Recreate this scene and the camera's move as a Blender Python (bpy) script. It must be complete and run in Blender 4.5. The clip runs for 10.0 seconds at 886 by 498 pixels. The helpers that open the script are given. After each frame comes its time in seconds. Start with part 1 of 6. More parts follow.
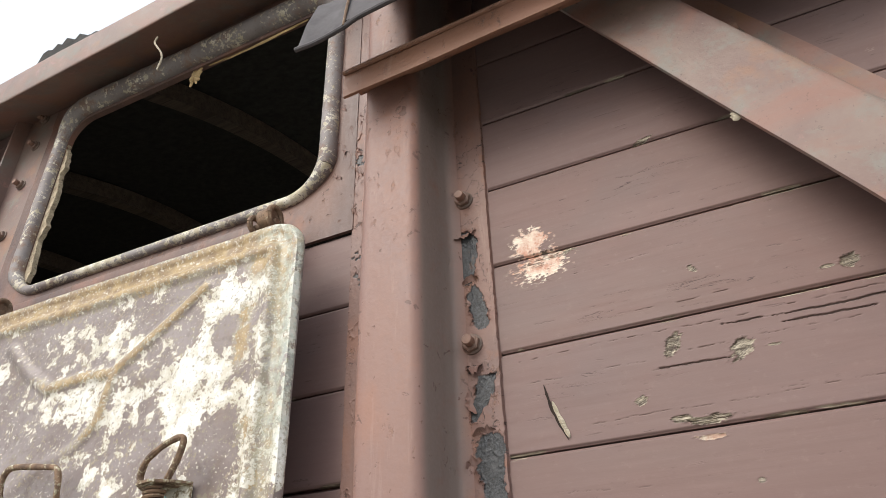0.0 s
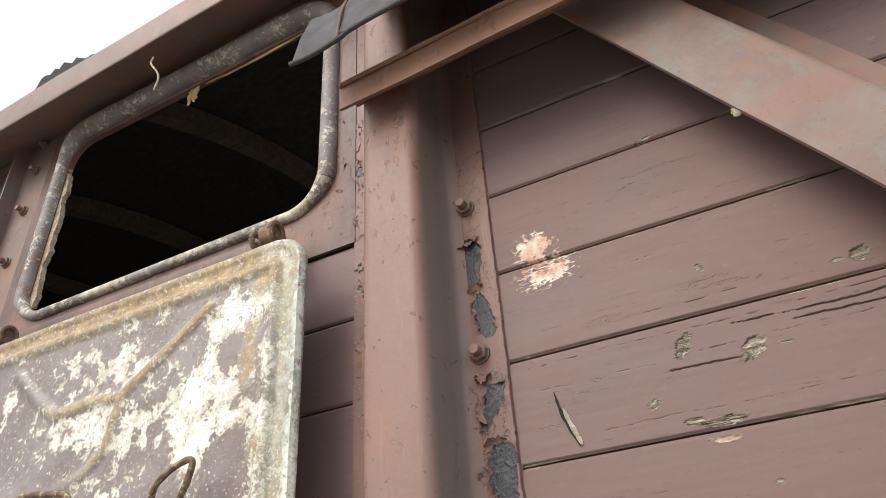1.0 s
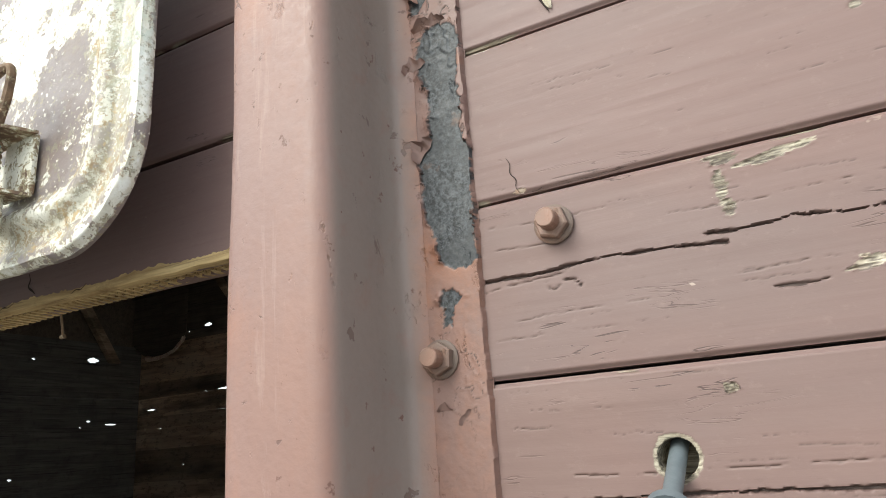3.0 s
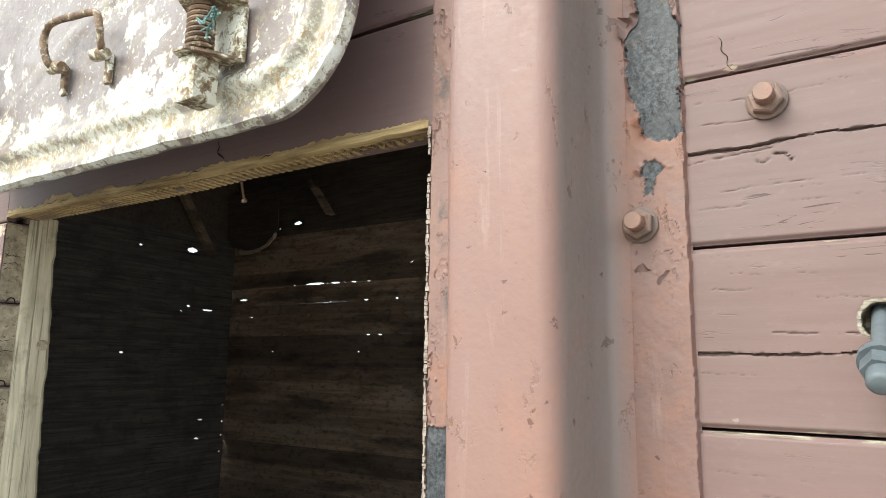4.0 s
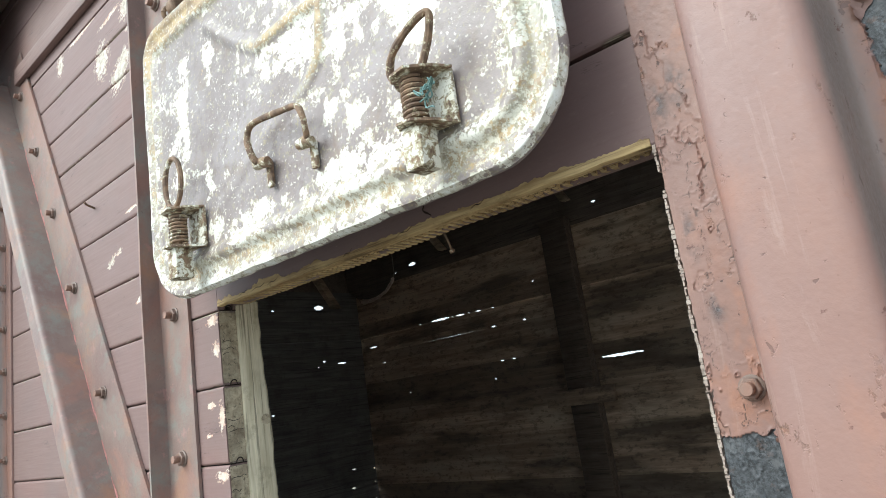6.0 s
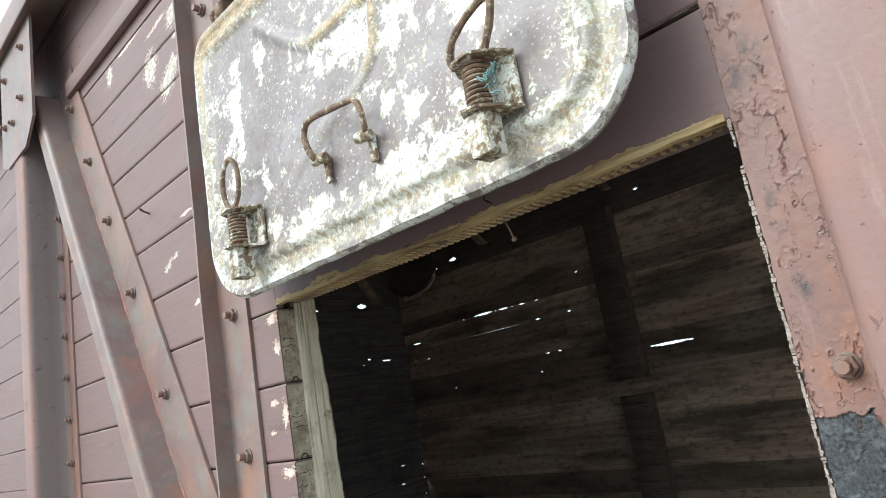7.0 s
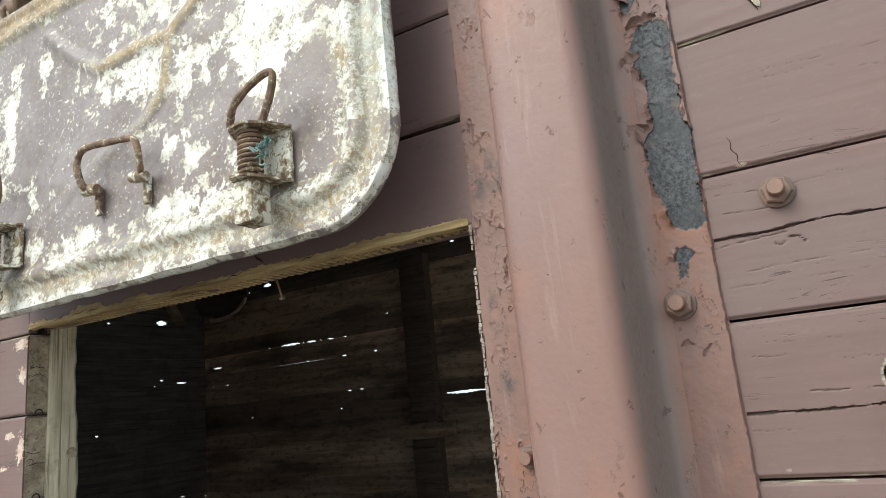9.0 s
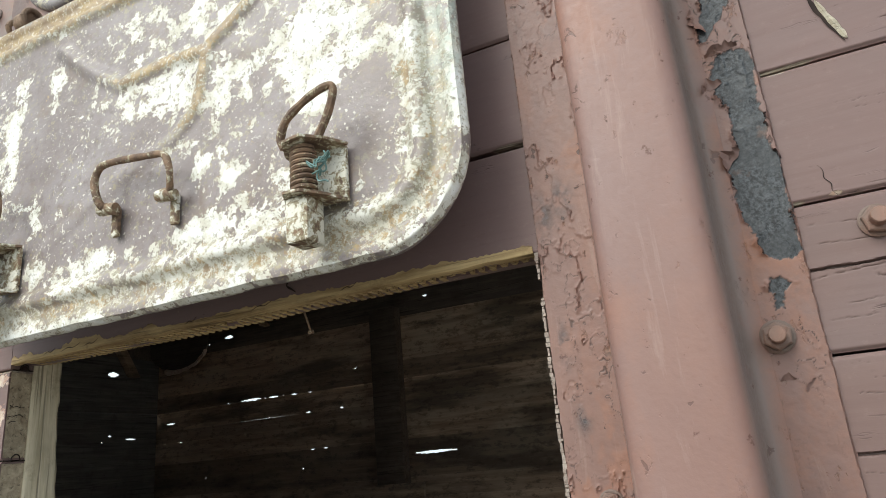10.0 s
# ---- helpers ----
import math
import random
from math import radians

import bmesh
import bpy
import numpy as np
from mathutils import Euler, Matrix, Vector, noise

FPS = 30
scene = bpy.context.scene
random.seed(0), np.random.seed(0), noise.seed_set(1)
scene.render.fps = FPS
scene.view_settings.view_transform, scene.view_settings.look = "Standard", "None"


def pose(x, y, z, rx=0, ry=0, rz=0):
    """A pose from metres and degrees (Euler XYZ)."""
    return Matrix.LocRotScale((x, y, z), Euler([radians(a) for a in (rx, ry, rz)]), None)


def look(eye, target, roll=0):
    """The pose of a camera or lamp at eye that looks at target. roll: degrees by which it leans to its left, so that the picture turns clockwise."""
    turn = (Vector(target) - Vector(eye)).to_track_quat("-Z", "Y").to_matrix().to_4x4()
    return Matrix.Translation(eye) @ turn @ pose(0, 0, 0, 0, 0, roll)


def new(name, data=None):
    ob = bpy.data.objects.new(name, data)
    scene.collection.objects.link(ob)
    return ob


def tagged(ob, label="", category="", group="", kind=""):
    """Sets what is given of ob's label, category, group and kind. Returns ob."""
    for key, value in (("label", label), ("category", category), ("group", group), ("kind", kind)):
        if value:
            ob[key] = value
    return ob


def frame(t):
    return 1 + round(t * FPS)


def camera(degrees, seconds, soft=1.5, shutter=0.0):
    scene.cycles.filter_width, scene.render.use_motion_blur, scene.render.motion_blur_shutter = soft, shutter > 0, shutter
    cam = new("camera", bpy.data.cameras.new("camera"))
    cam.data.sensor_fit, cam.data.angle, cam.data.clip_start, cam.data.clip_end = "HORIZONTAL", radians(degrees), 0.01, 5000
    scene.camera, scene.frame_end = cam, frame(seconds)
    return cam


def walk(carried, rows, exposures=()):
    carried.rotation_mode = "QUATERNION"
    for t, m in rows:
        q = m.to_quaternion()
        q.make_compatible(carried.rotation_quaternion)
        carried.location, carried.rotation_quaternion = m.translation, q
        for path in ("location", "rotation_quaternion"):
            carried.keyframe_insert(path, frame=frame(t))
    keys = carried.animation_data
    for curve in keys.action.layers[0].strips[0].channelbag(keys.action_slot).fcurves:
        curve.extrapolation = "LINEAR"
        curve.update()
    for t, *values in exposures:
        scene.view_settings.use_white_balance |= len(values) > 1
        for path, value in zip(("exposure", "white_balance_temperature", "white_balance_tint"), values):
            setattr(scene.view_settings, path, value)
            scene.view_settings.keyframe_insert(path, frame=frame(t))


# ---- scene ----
cam = camera(66.4, 10.0, soft=0.75)
METRES, EYE, TILT, LEAN, TURN = 1.12, 1.6, 0.0, 0.0, 27.0
PATH = [
    (0, (0.309, -0.757, 1.77), (-0.398, 0.783, 2.831), -2.2),
    (0.5, (0.32, -0.776, 1.782), (-0.362, 0.71, 2.935), -3.8),
    (1, (0.311, -0.75, 1.778), (-0.408, 0.774, 2.856), -4.3),
    (1.5, (0.297, -0.71, 1.764), (-0.436, 0.846, 2.785), -4.0),
    (1.6, (0.291, -0.686, 1.759), (-0.452, 0.889, 2.742), -3.4),
    (1.7, (0.268, -0.648, 1.728), (-0.454, 0.955, 2.682), -2.5),
    (1.9, (0.237, -0.563, 1.665), (-0.504, 1.096, 2.501), -1.5),
    (2, (0.249, -0.54, 1.694), (-0.541, 1.184, 2.329), -2.0),
    (2.2, (0.237, -0.477, 1.677), (-0.548, 1.263, 2.273), -3.5),
    (3.3, (0.217, -0.436, 1.678), (-0.709, 1.262, 2.185), -2.9),
    (3.5, (0.199, -0.464, 1.676), (-0.769, 1.236, 2.091), -1.3),
    (4, (0.15, -0.515, 1.632), (-0.919, 1.141, 1.97), 0.8),
    (4.5, (0.133, -0.557, 1.62), (-0.848, 1.133, 2.047), 0.8),
    (5, (0.127, -0.568, 1.618), (-0.892, 1.124, 1.931), -1.0),
    (5.5, (0.104, -0.583, 1.638), (-0.992, 1.054, 1.988), -6.3),
    (6, (0.047, -0.623, 1.649), (-1.223, 0.864, 2.07), -8.4),
    (6.2, (0.031, -0.632, 1.644), (-1.288, 0.815, 2.048), -8.7),
    (7.3, (0.015, -0.641, 1.649), (-1.332, 0.772, 2.083), -9.9),
    (7.5, (0.027, -0.64, 1.649), (-1.296, 0.794, 2.09), -9.0),
    (8, (0.075, -0.636, 1.663), (-1.09, 0.925, 2.118), -7.2),
    (8.5, (0.103, -0.613, 1.675), (-0.878, 1.072, 2.12), -6.4),
    (9, (0.111, -0.626, 1.675), (-0.83, 1.082, 2.119), -5.6),
    (9.5, (0.102, -0.652, 1.662), (-0.738, 1.085, 2.188), -3.2),
    (10, (-0.012, -0.635, 1.663), (-0.798, 1.102, 2.266), -5.1),
]
walk(cam, [(t, look(eye, target, roll)) for t, eye, target, roll in PATH],
     exposures=[(0.0, 0.34, 6480, 9), (1.5, 0.30, 6480, 9), (2.2, 0.48, 6200, 4), (3.3, 0.95, 6200, 1), (3.6, 1.0, 6200, 1), (5.0, 1.25, 6000, 0), (5.5, 1.22, 5950, -1), (6.0, 0.85, 5750, -1), (6.2, 0.82, 5700, -1), (7.3, 0.76, 5650, 0), (8.5, 0.5, 5950, 2), (10.0, 0.38, 6080, 2)])


# ---- world and light ----
world = bpy.data.worlds.new("sky")
scene.world = world
world.use_nodes = True
wn = world.node_tree.nodes
sky = wn.new("ShaderNodeTexSky")
sky.sky_type = "NISHITA"
sky.sun_disc = False
sky.sun_elevation = radians(40)
sky.sun_rotation = radians(200)
sky.air_density = 1.0
sky.dust_density = 8.0
sky.ozone_density = 0.6
wn["Background"].inputs["Strength"].default_value = 0.15
haze = wn.new("ShaderNodeMix")
haze.data_type = "RGBA"
haze.inputs["Factor"].default_value = 0.65
haze.inputs["B"].default_value = (7.6, 8.0, 8.4, 1)
world.node_tree.links.new(sky.outputs[0], haze.inputs["A"])
world.node_tree.links.new(haze.outputs["Result"], wn["Background"].inputs["Color"])

sun_data = bpy.data.lights.new("sun", "SUN")
sun_data.energy, sun_data.angle, sun_data.color = 1.25, radians(35), (1.0, 0.985, 0.96)
sun = new("sun", sun_data)
sun.matrix_world = look((-1.9, -4.5, 4.1), (0, 0, 0))


# ---- materials ----
class Nodes:
    """Short hand for building one node material."""

    def __init__(self, name):
        self.mat = bpy.data.materials.new(name)
        self.mat.use_nodes = True
        self.t = self.mat.node_tree
        self.bsdf = self.t.nodes["Principled BSDF"]
        self.coord = self.t.nodes.new("ShaderNodeTexCoord").outputs["Object"]

    def link(self, a, b):
        self.t.links.new(a, b)

    def put(self, socket, value):
        if isinstance(value, bpy.types.NodeSocket):
            self.link(value, socket)
        elif isinstance(value, tuple) and len(value) == 3 and socket.type == "RGBA":
            socket.default_value = (*value, 1)
        else:
            socket.default_value = value

    def scaled(self, sx, sy, sz, vector=None):
        n = self.t.nodes.new("ShaderNodeMapping")
        self.link(vector or self.coord, n.inputs["Vector"])
        n.inputs["Scale"].default_value = (sx, sy, sz)
        return n.outputs[0]

    def noise(self, scale, detail=4.0, rough=0.55, vector=None, distortion=0.0):
        n = self.t.nodes.new("ShaderNodeTexNoise")
        self.link(vector or self.coord, n.inputs["Vector"])
        n.inputs["Scale"].default_value = scale
        n.inputs["Detail"].default_value = detail
        n.inputs["Roughness"].default_value = rough
        n.inputs["Distortion"].default_value = distortion
        return n.outputs["Fac"]

    def voronoi(self, scale, vector=None, feature="DISTANCE_TO_EDGE"):
        n = self.t.nodes.new("ShaderNodeTexVoronoi")
        n.feature = feature
        self.link(vector or self.coord, n.inputs["Vector"])
        n.inputs["Scale"].default_value = scale
        return n.outputs["Distance"]

    def step(self, value, a, b, lo=0.0, hi=1.0):
        n = self.t.nodes.new("ShaderNodeMapRange")
        self.put(n.inputs["Value"], value)
        n.inputs["From Min"].default_value, n.inputs["From Max"].default_value = a, b
        n.inputs["To Min"].default_value, n.inputs["To Max"].default_value = lo, hi
        return n.outputs[0]

    def math(self, op, a, b=0.0):
        n = self.t.nodes.new("ShaderNodeMath")
        n.operation = op
        self.put(n.inputs[0], a)
        self.put(n.inputs[1], b)
        return n.outputs[0]

    def mix(self, fac, a, b):
        n = self.t.nodes.new("ShaderNodeMix")
        n.data_type = "RGBA"
        self.put(n.inputs["Factor"], fac)
        self.put(n.inputs["A"], a)
        self.put(n.inputs["B"], b)
        return n.outputs["Result"]

    def attribute(self, name):
        n = self.t.nodes.new("ShaderNodeAttribute")
        n.attribute_name = name
        return n.outputs["Fac"]

    def random(self):
        return self.t.nodes.new("ShaderNodeObjectInfo").outputs["Random"]

    def bump(self, height, strength, distance):
        n = self.t.nodes.new("ShaderNodeBump")
        n.inputs["Strength"].default_value, n.inputs["Distance"].default_value = strength, distance
        self.put(n.inputs["Height"], height)
        self.link(n.outputs[0], self.bsdf.inputs["Normal"])

    def done(self, colour, rough=0.7, metal=0.0):
        self.put(self.bsdf.inputs["Base Color"], colour)
        self.put(self.bsdf.inputs["Roughness"], rough)
        self.put(self.bsdf.inputs["Metallic"], metal)
        return self.mat


def painted_wood():
    m = Nodes("painted_wood")
    grain = m.noise(190, 5, 0.65, m.scaled(0.035, 1, 1.2), 0.3)
    broad = m.noise(6, 6, 0.6, m.scaled(0.5, 1, 1.3))
    cloud = m.noise(1.7, 3, 0.5)
    crack = m.noise(95, 3, 0.6, m.scaled(0.10, 1, 1.0), 0.8)
    crack_zone = m.step(m.noise(9, 3, 0.5, m.scaled(0.5, 1, 1.6)), 0.52, 0.6)
    cracks = m.math("MULTIPLY", m.step(m.math("ABSOLUTE", m.math("SUBTRACT", crack, 0.40)), 0.012, 0.004), crack_zone)
    cracks = m.math("MULTIPLY", cracks, m.step(m.noise(30, 2, 0.5, m.scaled(0.5, 1, 1)), 0.50, 0.56))
    fleck = m.math("MULTIPLY", m.step(m.noise(95, 3, 0.6, m.scaled(0.45, 1, 1)), 0.705, 0.73), m.step(m.noise(7, 2), 0.5, 0.62))
    tone = m.mix(m.step(broad, 0.3, 0.7), (0.177, 0.105, 0.094), (0.218, 0.138, 0.125))
    tone = m.mix(m.step(cloud, 0.40, 0.66, 0.0, 0.6), tone, (0.192, 0.134, 0.121))
    tone = m.mix(m.step(m.noise(13, 5, 0.65, m.scaled(0.45, 1, 1), 0.6), 0.52, 0.68, 0.0, 0.4), tone, (0.160, 0.098, 0.092))
    tone = m.mix(m.step(m.noise(3.3, 5, 0.6, m.scaled(0.7, 1, 1.4), 0.8), 0.47, 0.62, 0.0, 0.55), tone, (0.212, 0.120, 0.107))
    tone = m.mix(m.step(m.noise(4.1, 4, 0.6, m.scaled(0.6, 1, 1.2), 0.5), 0.50, 0.66, 0.0, 0.5), tone, (0.172, 0.126, 0.124))
    tone = m.mix(m.step(m.random(), 0.0, 1.0, 0.0, 0.5), tone, (0.182, 0.118, 0.102))
    tone = m.mix(m.step(m.math("FRACT", m.math("MULTIPLY", m.random(), 7.3)), 0.3, 1.0, 0.0, 0.5), tone, (0.193, 0.128, 0.127))
    tone = m.mix(m.step(grain, 0.50, 0.74, 0.0, 0.10), tone, (0.145, 0.090, 0.082))
    dust = m.step(m.noise(120, 6, 0.75, m.scaled(0.6, 1, 1)), 0.56, 0.70, 0.0, 0.35)
    tone = m.mix(dust, tone, (0.255, 0.178, 0.160))
    tone = m.mix(m.step(m.noise(150, 6, 0.75, m.scaled(0.35, 1, 1)), 0.60, 0.72, 0.0, 0.45), tone, (0.120, 0.074, 0.066))
    tone = m.mix(m.math("MULTIPLY", fleck, 0.75), tone, (0.45, 0.36, 0.30))
    tone = m.mix(m.math("MULTIPLY", cracks, 0.70), tone, (0.050, 0.030, 0.025))
    timber = m.noise(150, 6, 0.7, m.scaled(0.10, 1, 1), 0.5)
    raw = m.mix(m.step(timber, 0.42, 0.58), (0.105, 0.080, 0.056), (0.47, 0.415, 0.320))
    raw = m.mix(m.step(m.attribute("primer"), 0.0, 1.0), raw, m.mix(m.step(m.noise(28, 7, 0.75), 0.42, 0.58), (0.56, 0.290, 0.205), (0.80, 0.72, 0.61)))
    raw = m.mix(m.step(m.attribute("primer"), 1.2, 1.7), raw, m.mix(m.step(m.noise(60, 6, 0.7), 0.40, 0.60), (0.62, 0.57, 0.49), (0.34, 0.285, 0.225)))
    tone = m.mix(m.attribute("bare"), tone, raw)
    tone = m.mix(m.math("MULTIPLY", m.attribute("crack"), 0.85), tone, (0.042, 0.026, 0.020))
    height = m.math("SUBTRACT", m.math("ADD", m.math("ADD", m.math("MULTIPLY", grain, 0.16), m.math("MULTIPLY", m.noise(60, 5, 0.65, m.scaled(0.5, 1, 1)), 0.35)), m.math("MULTIPLY", broad, 0.7)), m.math("MULTIPLY", cracks, 0.9))
    m.bump(height, 0.36, 0.0013)
    return m.done(tone, m.step(grain, 0.3, 0.7, 0.5, 0.68))


def painted_steel(name, a, b, rust=0.35, flake=0.5, pits=0.55):
    m = Nodes(name)
    fine = m.noise(190, 4, 0.6)
    broad = m.noise(4.5, 5, 0.6, m.scaled(1, 1, 0.55))
    streak = m.noise(9, 4, 0.6, m.scaled(1, 1, 0.22))
    spots = m.step(m.noise(70, 4, 0.65), 0.66, 0.71)
    rust_mask = m.math("MULTIPLY", m.step(m.noise(11, 6, 0.65, m.scaled(1, 1, 0.6)), 0.53, 0.66), rust)
    chip_mask = m.math("MULTIPLY", m.step(m.noise(38, 5, 0.6, None, 0.6), 0.665, 0.68), flake)
    tone = m.mix(m.step(broad, 0.3, 0.7), a, b)
    tone = m.mix(m.step(streak, 0.5, 0.75, 0, 0.4), tone, (0.27, 0.16, 0.135))
    tone = m.mix(m.math("MULTIPLY", m.step(m.noise(5.5, 3, 0.5, m.scaled(1.6, 1, 0.7)), 0.44, 0.62), rust * 0.9), tone, (0.330, 0.172, 0.122))
    tone = m.mix(rust_mask, tone, (0.36, 0.150, 0.080))
    scuff = m.step(m.noise(34, 6, 0.7, m.scaled(1.4, 1, 0.16), 0.5), 0.60, 0.72, 0, 0.35)
    tone = m.mix(scuff, tone, (0.40, 0.29, 0.25))
    pocks = m.math("MULTIPLY", m.step(m.noise(52, 5, 0.68, m.scaled(1, 1, 0.5)), 0.605, 0.645), m.step(m.noise(6, 3, 0.6), 0.42, 0.56))
    tone = m.mix(m.math("MULTIPLY", pocks, 0.8 * pits), tone, m.mix(m.step(fine, 0.4, 0.6), (0.105, 0.060, 0.046), (0.230, 0.115, 0.070)))
    blotch = m.noise(30, 7, 0.7, None, 0.4)
    rusty = m.math("MULTIPLY", m.attribute("rust"), m.step(blotch, 0.34, 0.54))
    tone = m.mix(m.math("MULTIPLY", rusty, 0.60), tone, m.mix(m.step(m.noise(60, 5, 0.7), 0.44, 0.66), (0.330, 0.142, 0.078), (0.215, 0.098, 0.058)))
    # grey of a post's turned-away side: its shade and weathered paint in one colour
    grey_shade = m.math("MULTIPLY", m.attribute("grey_shade"), m.step(blotch, 0.18, 0.46))
    tone = m.mix(m.math("MULTIPLY", grey_shade, 0.8), tone, (0.235, 0.200, 0.182))
    tone = m.mix(m.math("MULTIPLY", spots, pits), tone, (0.12, 0.055, 0.04))
    tone = m.mix(chip_mask, tone, (0.10, 0.055, 0.045))
    speck = m.noise(230, 6, 0.78)
    steel = m.mix(m.step(speck, 0.43, 0.60), (0.010, 0.011, 0.013), (0.092, 0.099, 0.110))
    steel = m.mix(m.step(m.noise(20, 5, 0.65), 0.42, 0.64, 0, 0.75), steel, (0.034, 0.036, 0.040))
    steel = m.mix(m.step(m.noise(48, 6, 0.7), 0.54, 0.66, 0, 0.6), steel, (0.118, 0.120, 0.124))
    steel = m.mix(m.step(m.noise(34, 5, 0.65), 0.60, 0.70, 0, 0.7), steel, (0.150, 0.085, 0.060))
    tone = m.mix(m.attribute("bare"), tone, steel)
    tone = m.mix(m.attribute("crack"), tone, (0.030, 0.018, 0.014))
    height = m.math("ADD", m.math("MULTIPLY", fine, 0.35), m.math("ADD", m.math("MULTIPLY", m.noise(26, 5, 0.6), 0.9), m.math("MULTIPLY", m.math("ADD", chip_mask, pocks), -1.2)))
    m.bump(height, 0.5, 0.0016)
    return m.done(tone, m.step(fine, 0.3, 0.7, 0.42, 0.62))


def weathered_brace(name, light=1.0, rusty=1.0):
    m = Nodes(name)
    a = m.noise(7, 6, 0.65, None, 0.4)
    b = m.noise(16, 6, 0.7)
    fine = m.noise(170, 5, 0.7)
    tone = m.mix(m.step(a, 0.35, 0.65), (0.185 * light, 0.120 * light, 0.108 * light), (0.240 * light, 0.178 * light, 0.152 * light))
    tone = m.mix(m.step(b, 0.50, 0.64, 0, 0.85), tone, (0.215 * light, 0.205 * light, 0.182 * light))
    tone = m.mix(m.step(m.noise(5, 5, 0.65, None, 0.8), 0.50, 0.60, 0, 0.5 * rusty), tone, (0.300, 0.150, 0.115))
    tone = m.mix(m.step(m.noise(10, 5, 0.65), 0.54, 0.68, 0, 0.65 * rusty), tone, (0.32, 0.175, 0.110))
    tone = m.mix(m.step(m.noise(24, 6, 0.7), 0.60, 0.68, 0, 0.6), tone, (0.36, 0.20, 0.185))
    tone = m.mix(m.step(fine, 0.62, 0.72, 0, 0.6), tone, (0.09, 0.06, 0.05))
    tone = m.mix(m.step(fine, 0.34, 0.27, 0, 0.5), tone, (0.36, 0.32, 0.29))
    m.bump(m.math("ADD", fine, m.noise(40, 5, 0.6)), 0.4, 0.0012)
    return m.done(tone, m.step(b, 0.3, 0.7, 0.40, 0.6))


def bare_steel():
    m = Nodes("bare_primed_steel")
    a = m.noise(170, 6, 0.75)
    b = m.noise(14, 4, 0.6, m.scaled(1, 1, 0.5))
    tone = m.mix(m.step(a, 0.36, 0.64), (0.034, 0.038, 0.043), (0.185, 0.203, 0.218))
    tone = m.mix(m.step(m.noise(22, 4, 0.6), 0.4, 0.66, 0, 0.6), tone, (0.085, 0.092, 0.105))
    tone = m.mix(m.step(b, 0.55, 0.7, 0, 0.7), tone, (0.10, 0.075, 0.065))
    tone = m.mix(m.step(m.noise(240, 2), 0.66, 0.74, 0, 0.6), tone, (0.32, 0.31, 0.29))
    m.bump(a, 0.6, 0.0012)
    return m.done(tone, 0.72)


def rusty_steel():
    m = Nodes("rusty_steel")
    a = m.noise(80, 6, 0.7)
    b = m.noise(25, 4, 0.6)
    tone = m.mix(m.step(a, 0.3, 0.7), (0.120, 0.076, 0.052), (0.29, 0.195, 0.130))
    tone = m.mix(m.step(b, 0.52, 0.66, 0, 0.7), tone, (0.32, 0.205, 0.125))
    tone = m.mix(m.step(m.noise(70, 7, 0.72), 0.56, 0.63, 0, 0.7), tone, (0.42, 0.36, 0.27))
    tone = m.mix(m.step(m.noise(130, 4, 0.7), 0.60, 0.68, 0, 0.8), tone, (0.075, 0.045, 0.032))
    m.bump(m.math("ADD", a, m.noise(70, 7, 0.72)), 0.8, 0.0014)
    return m.done(tone, 0.75, 0.1)


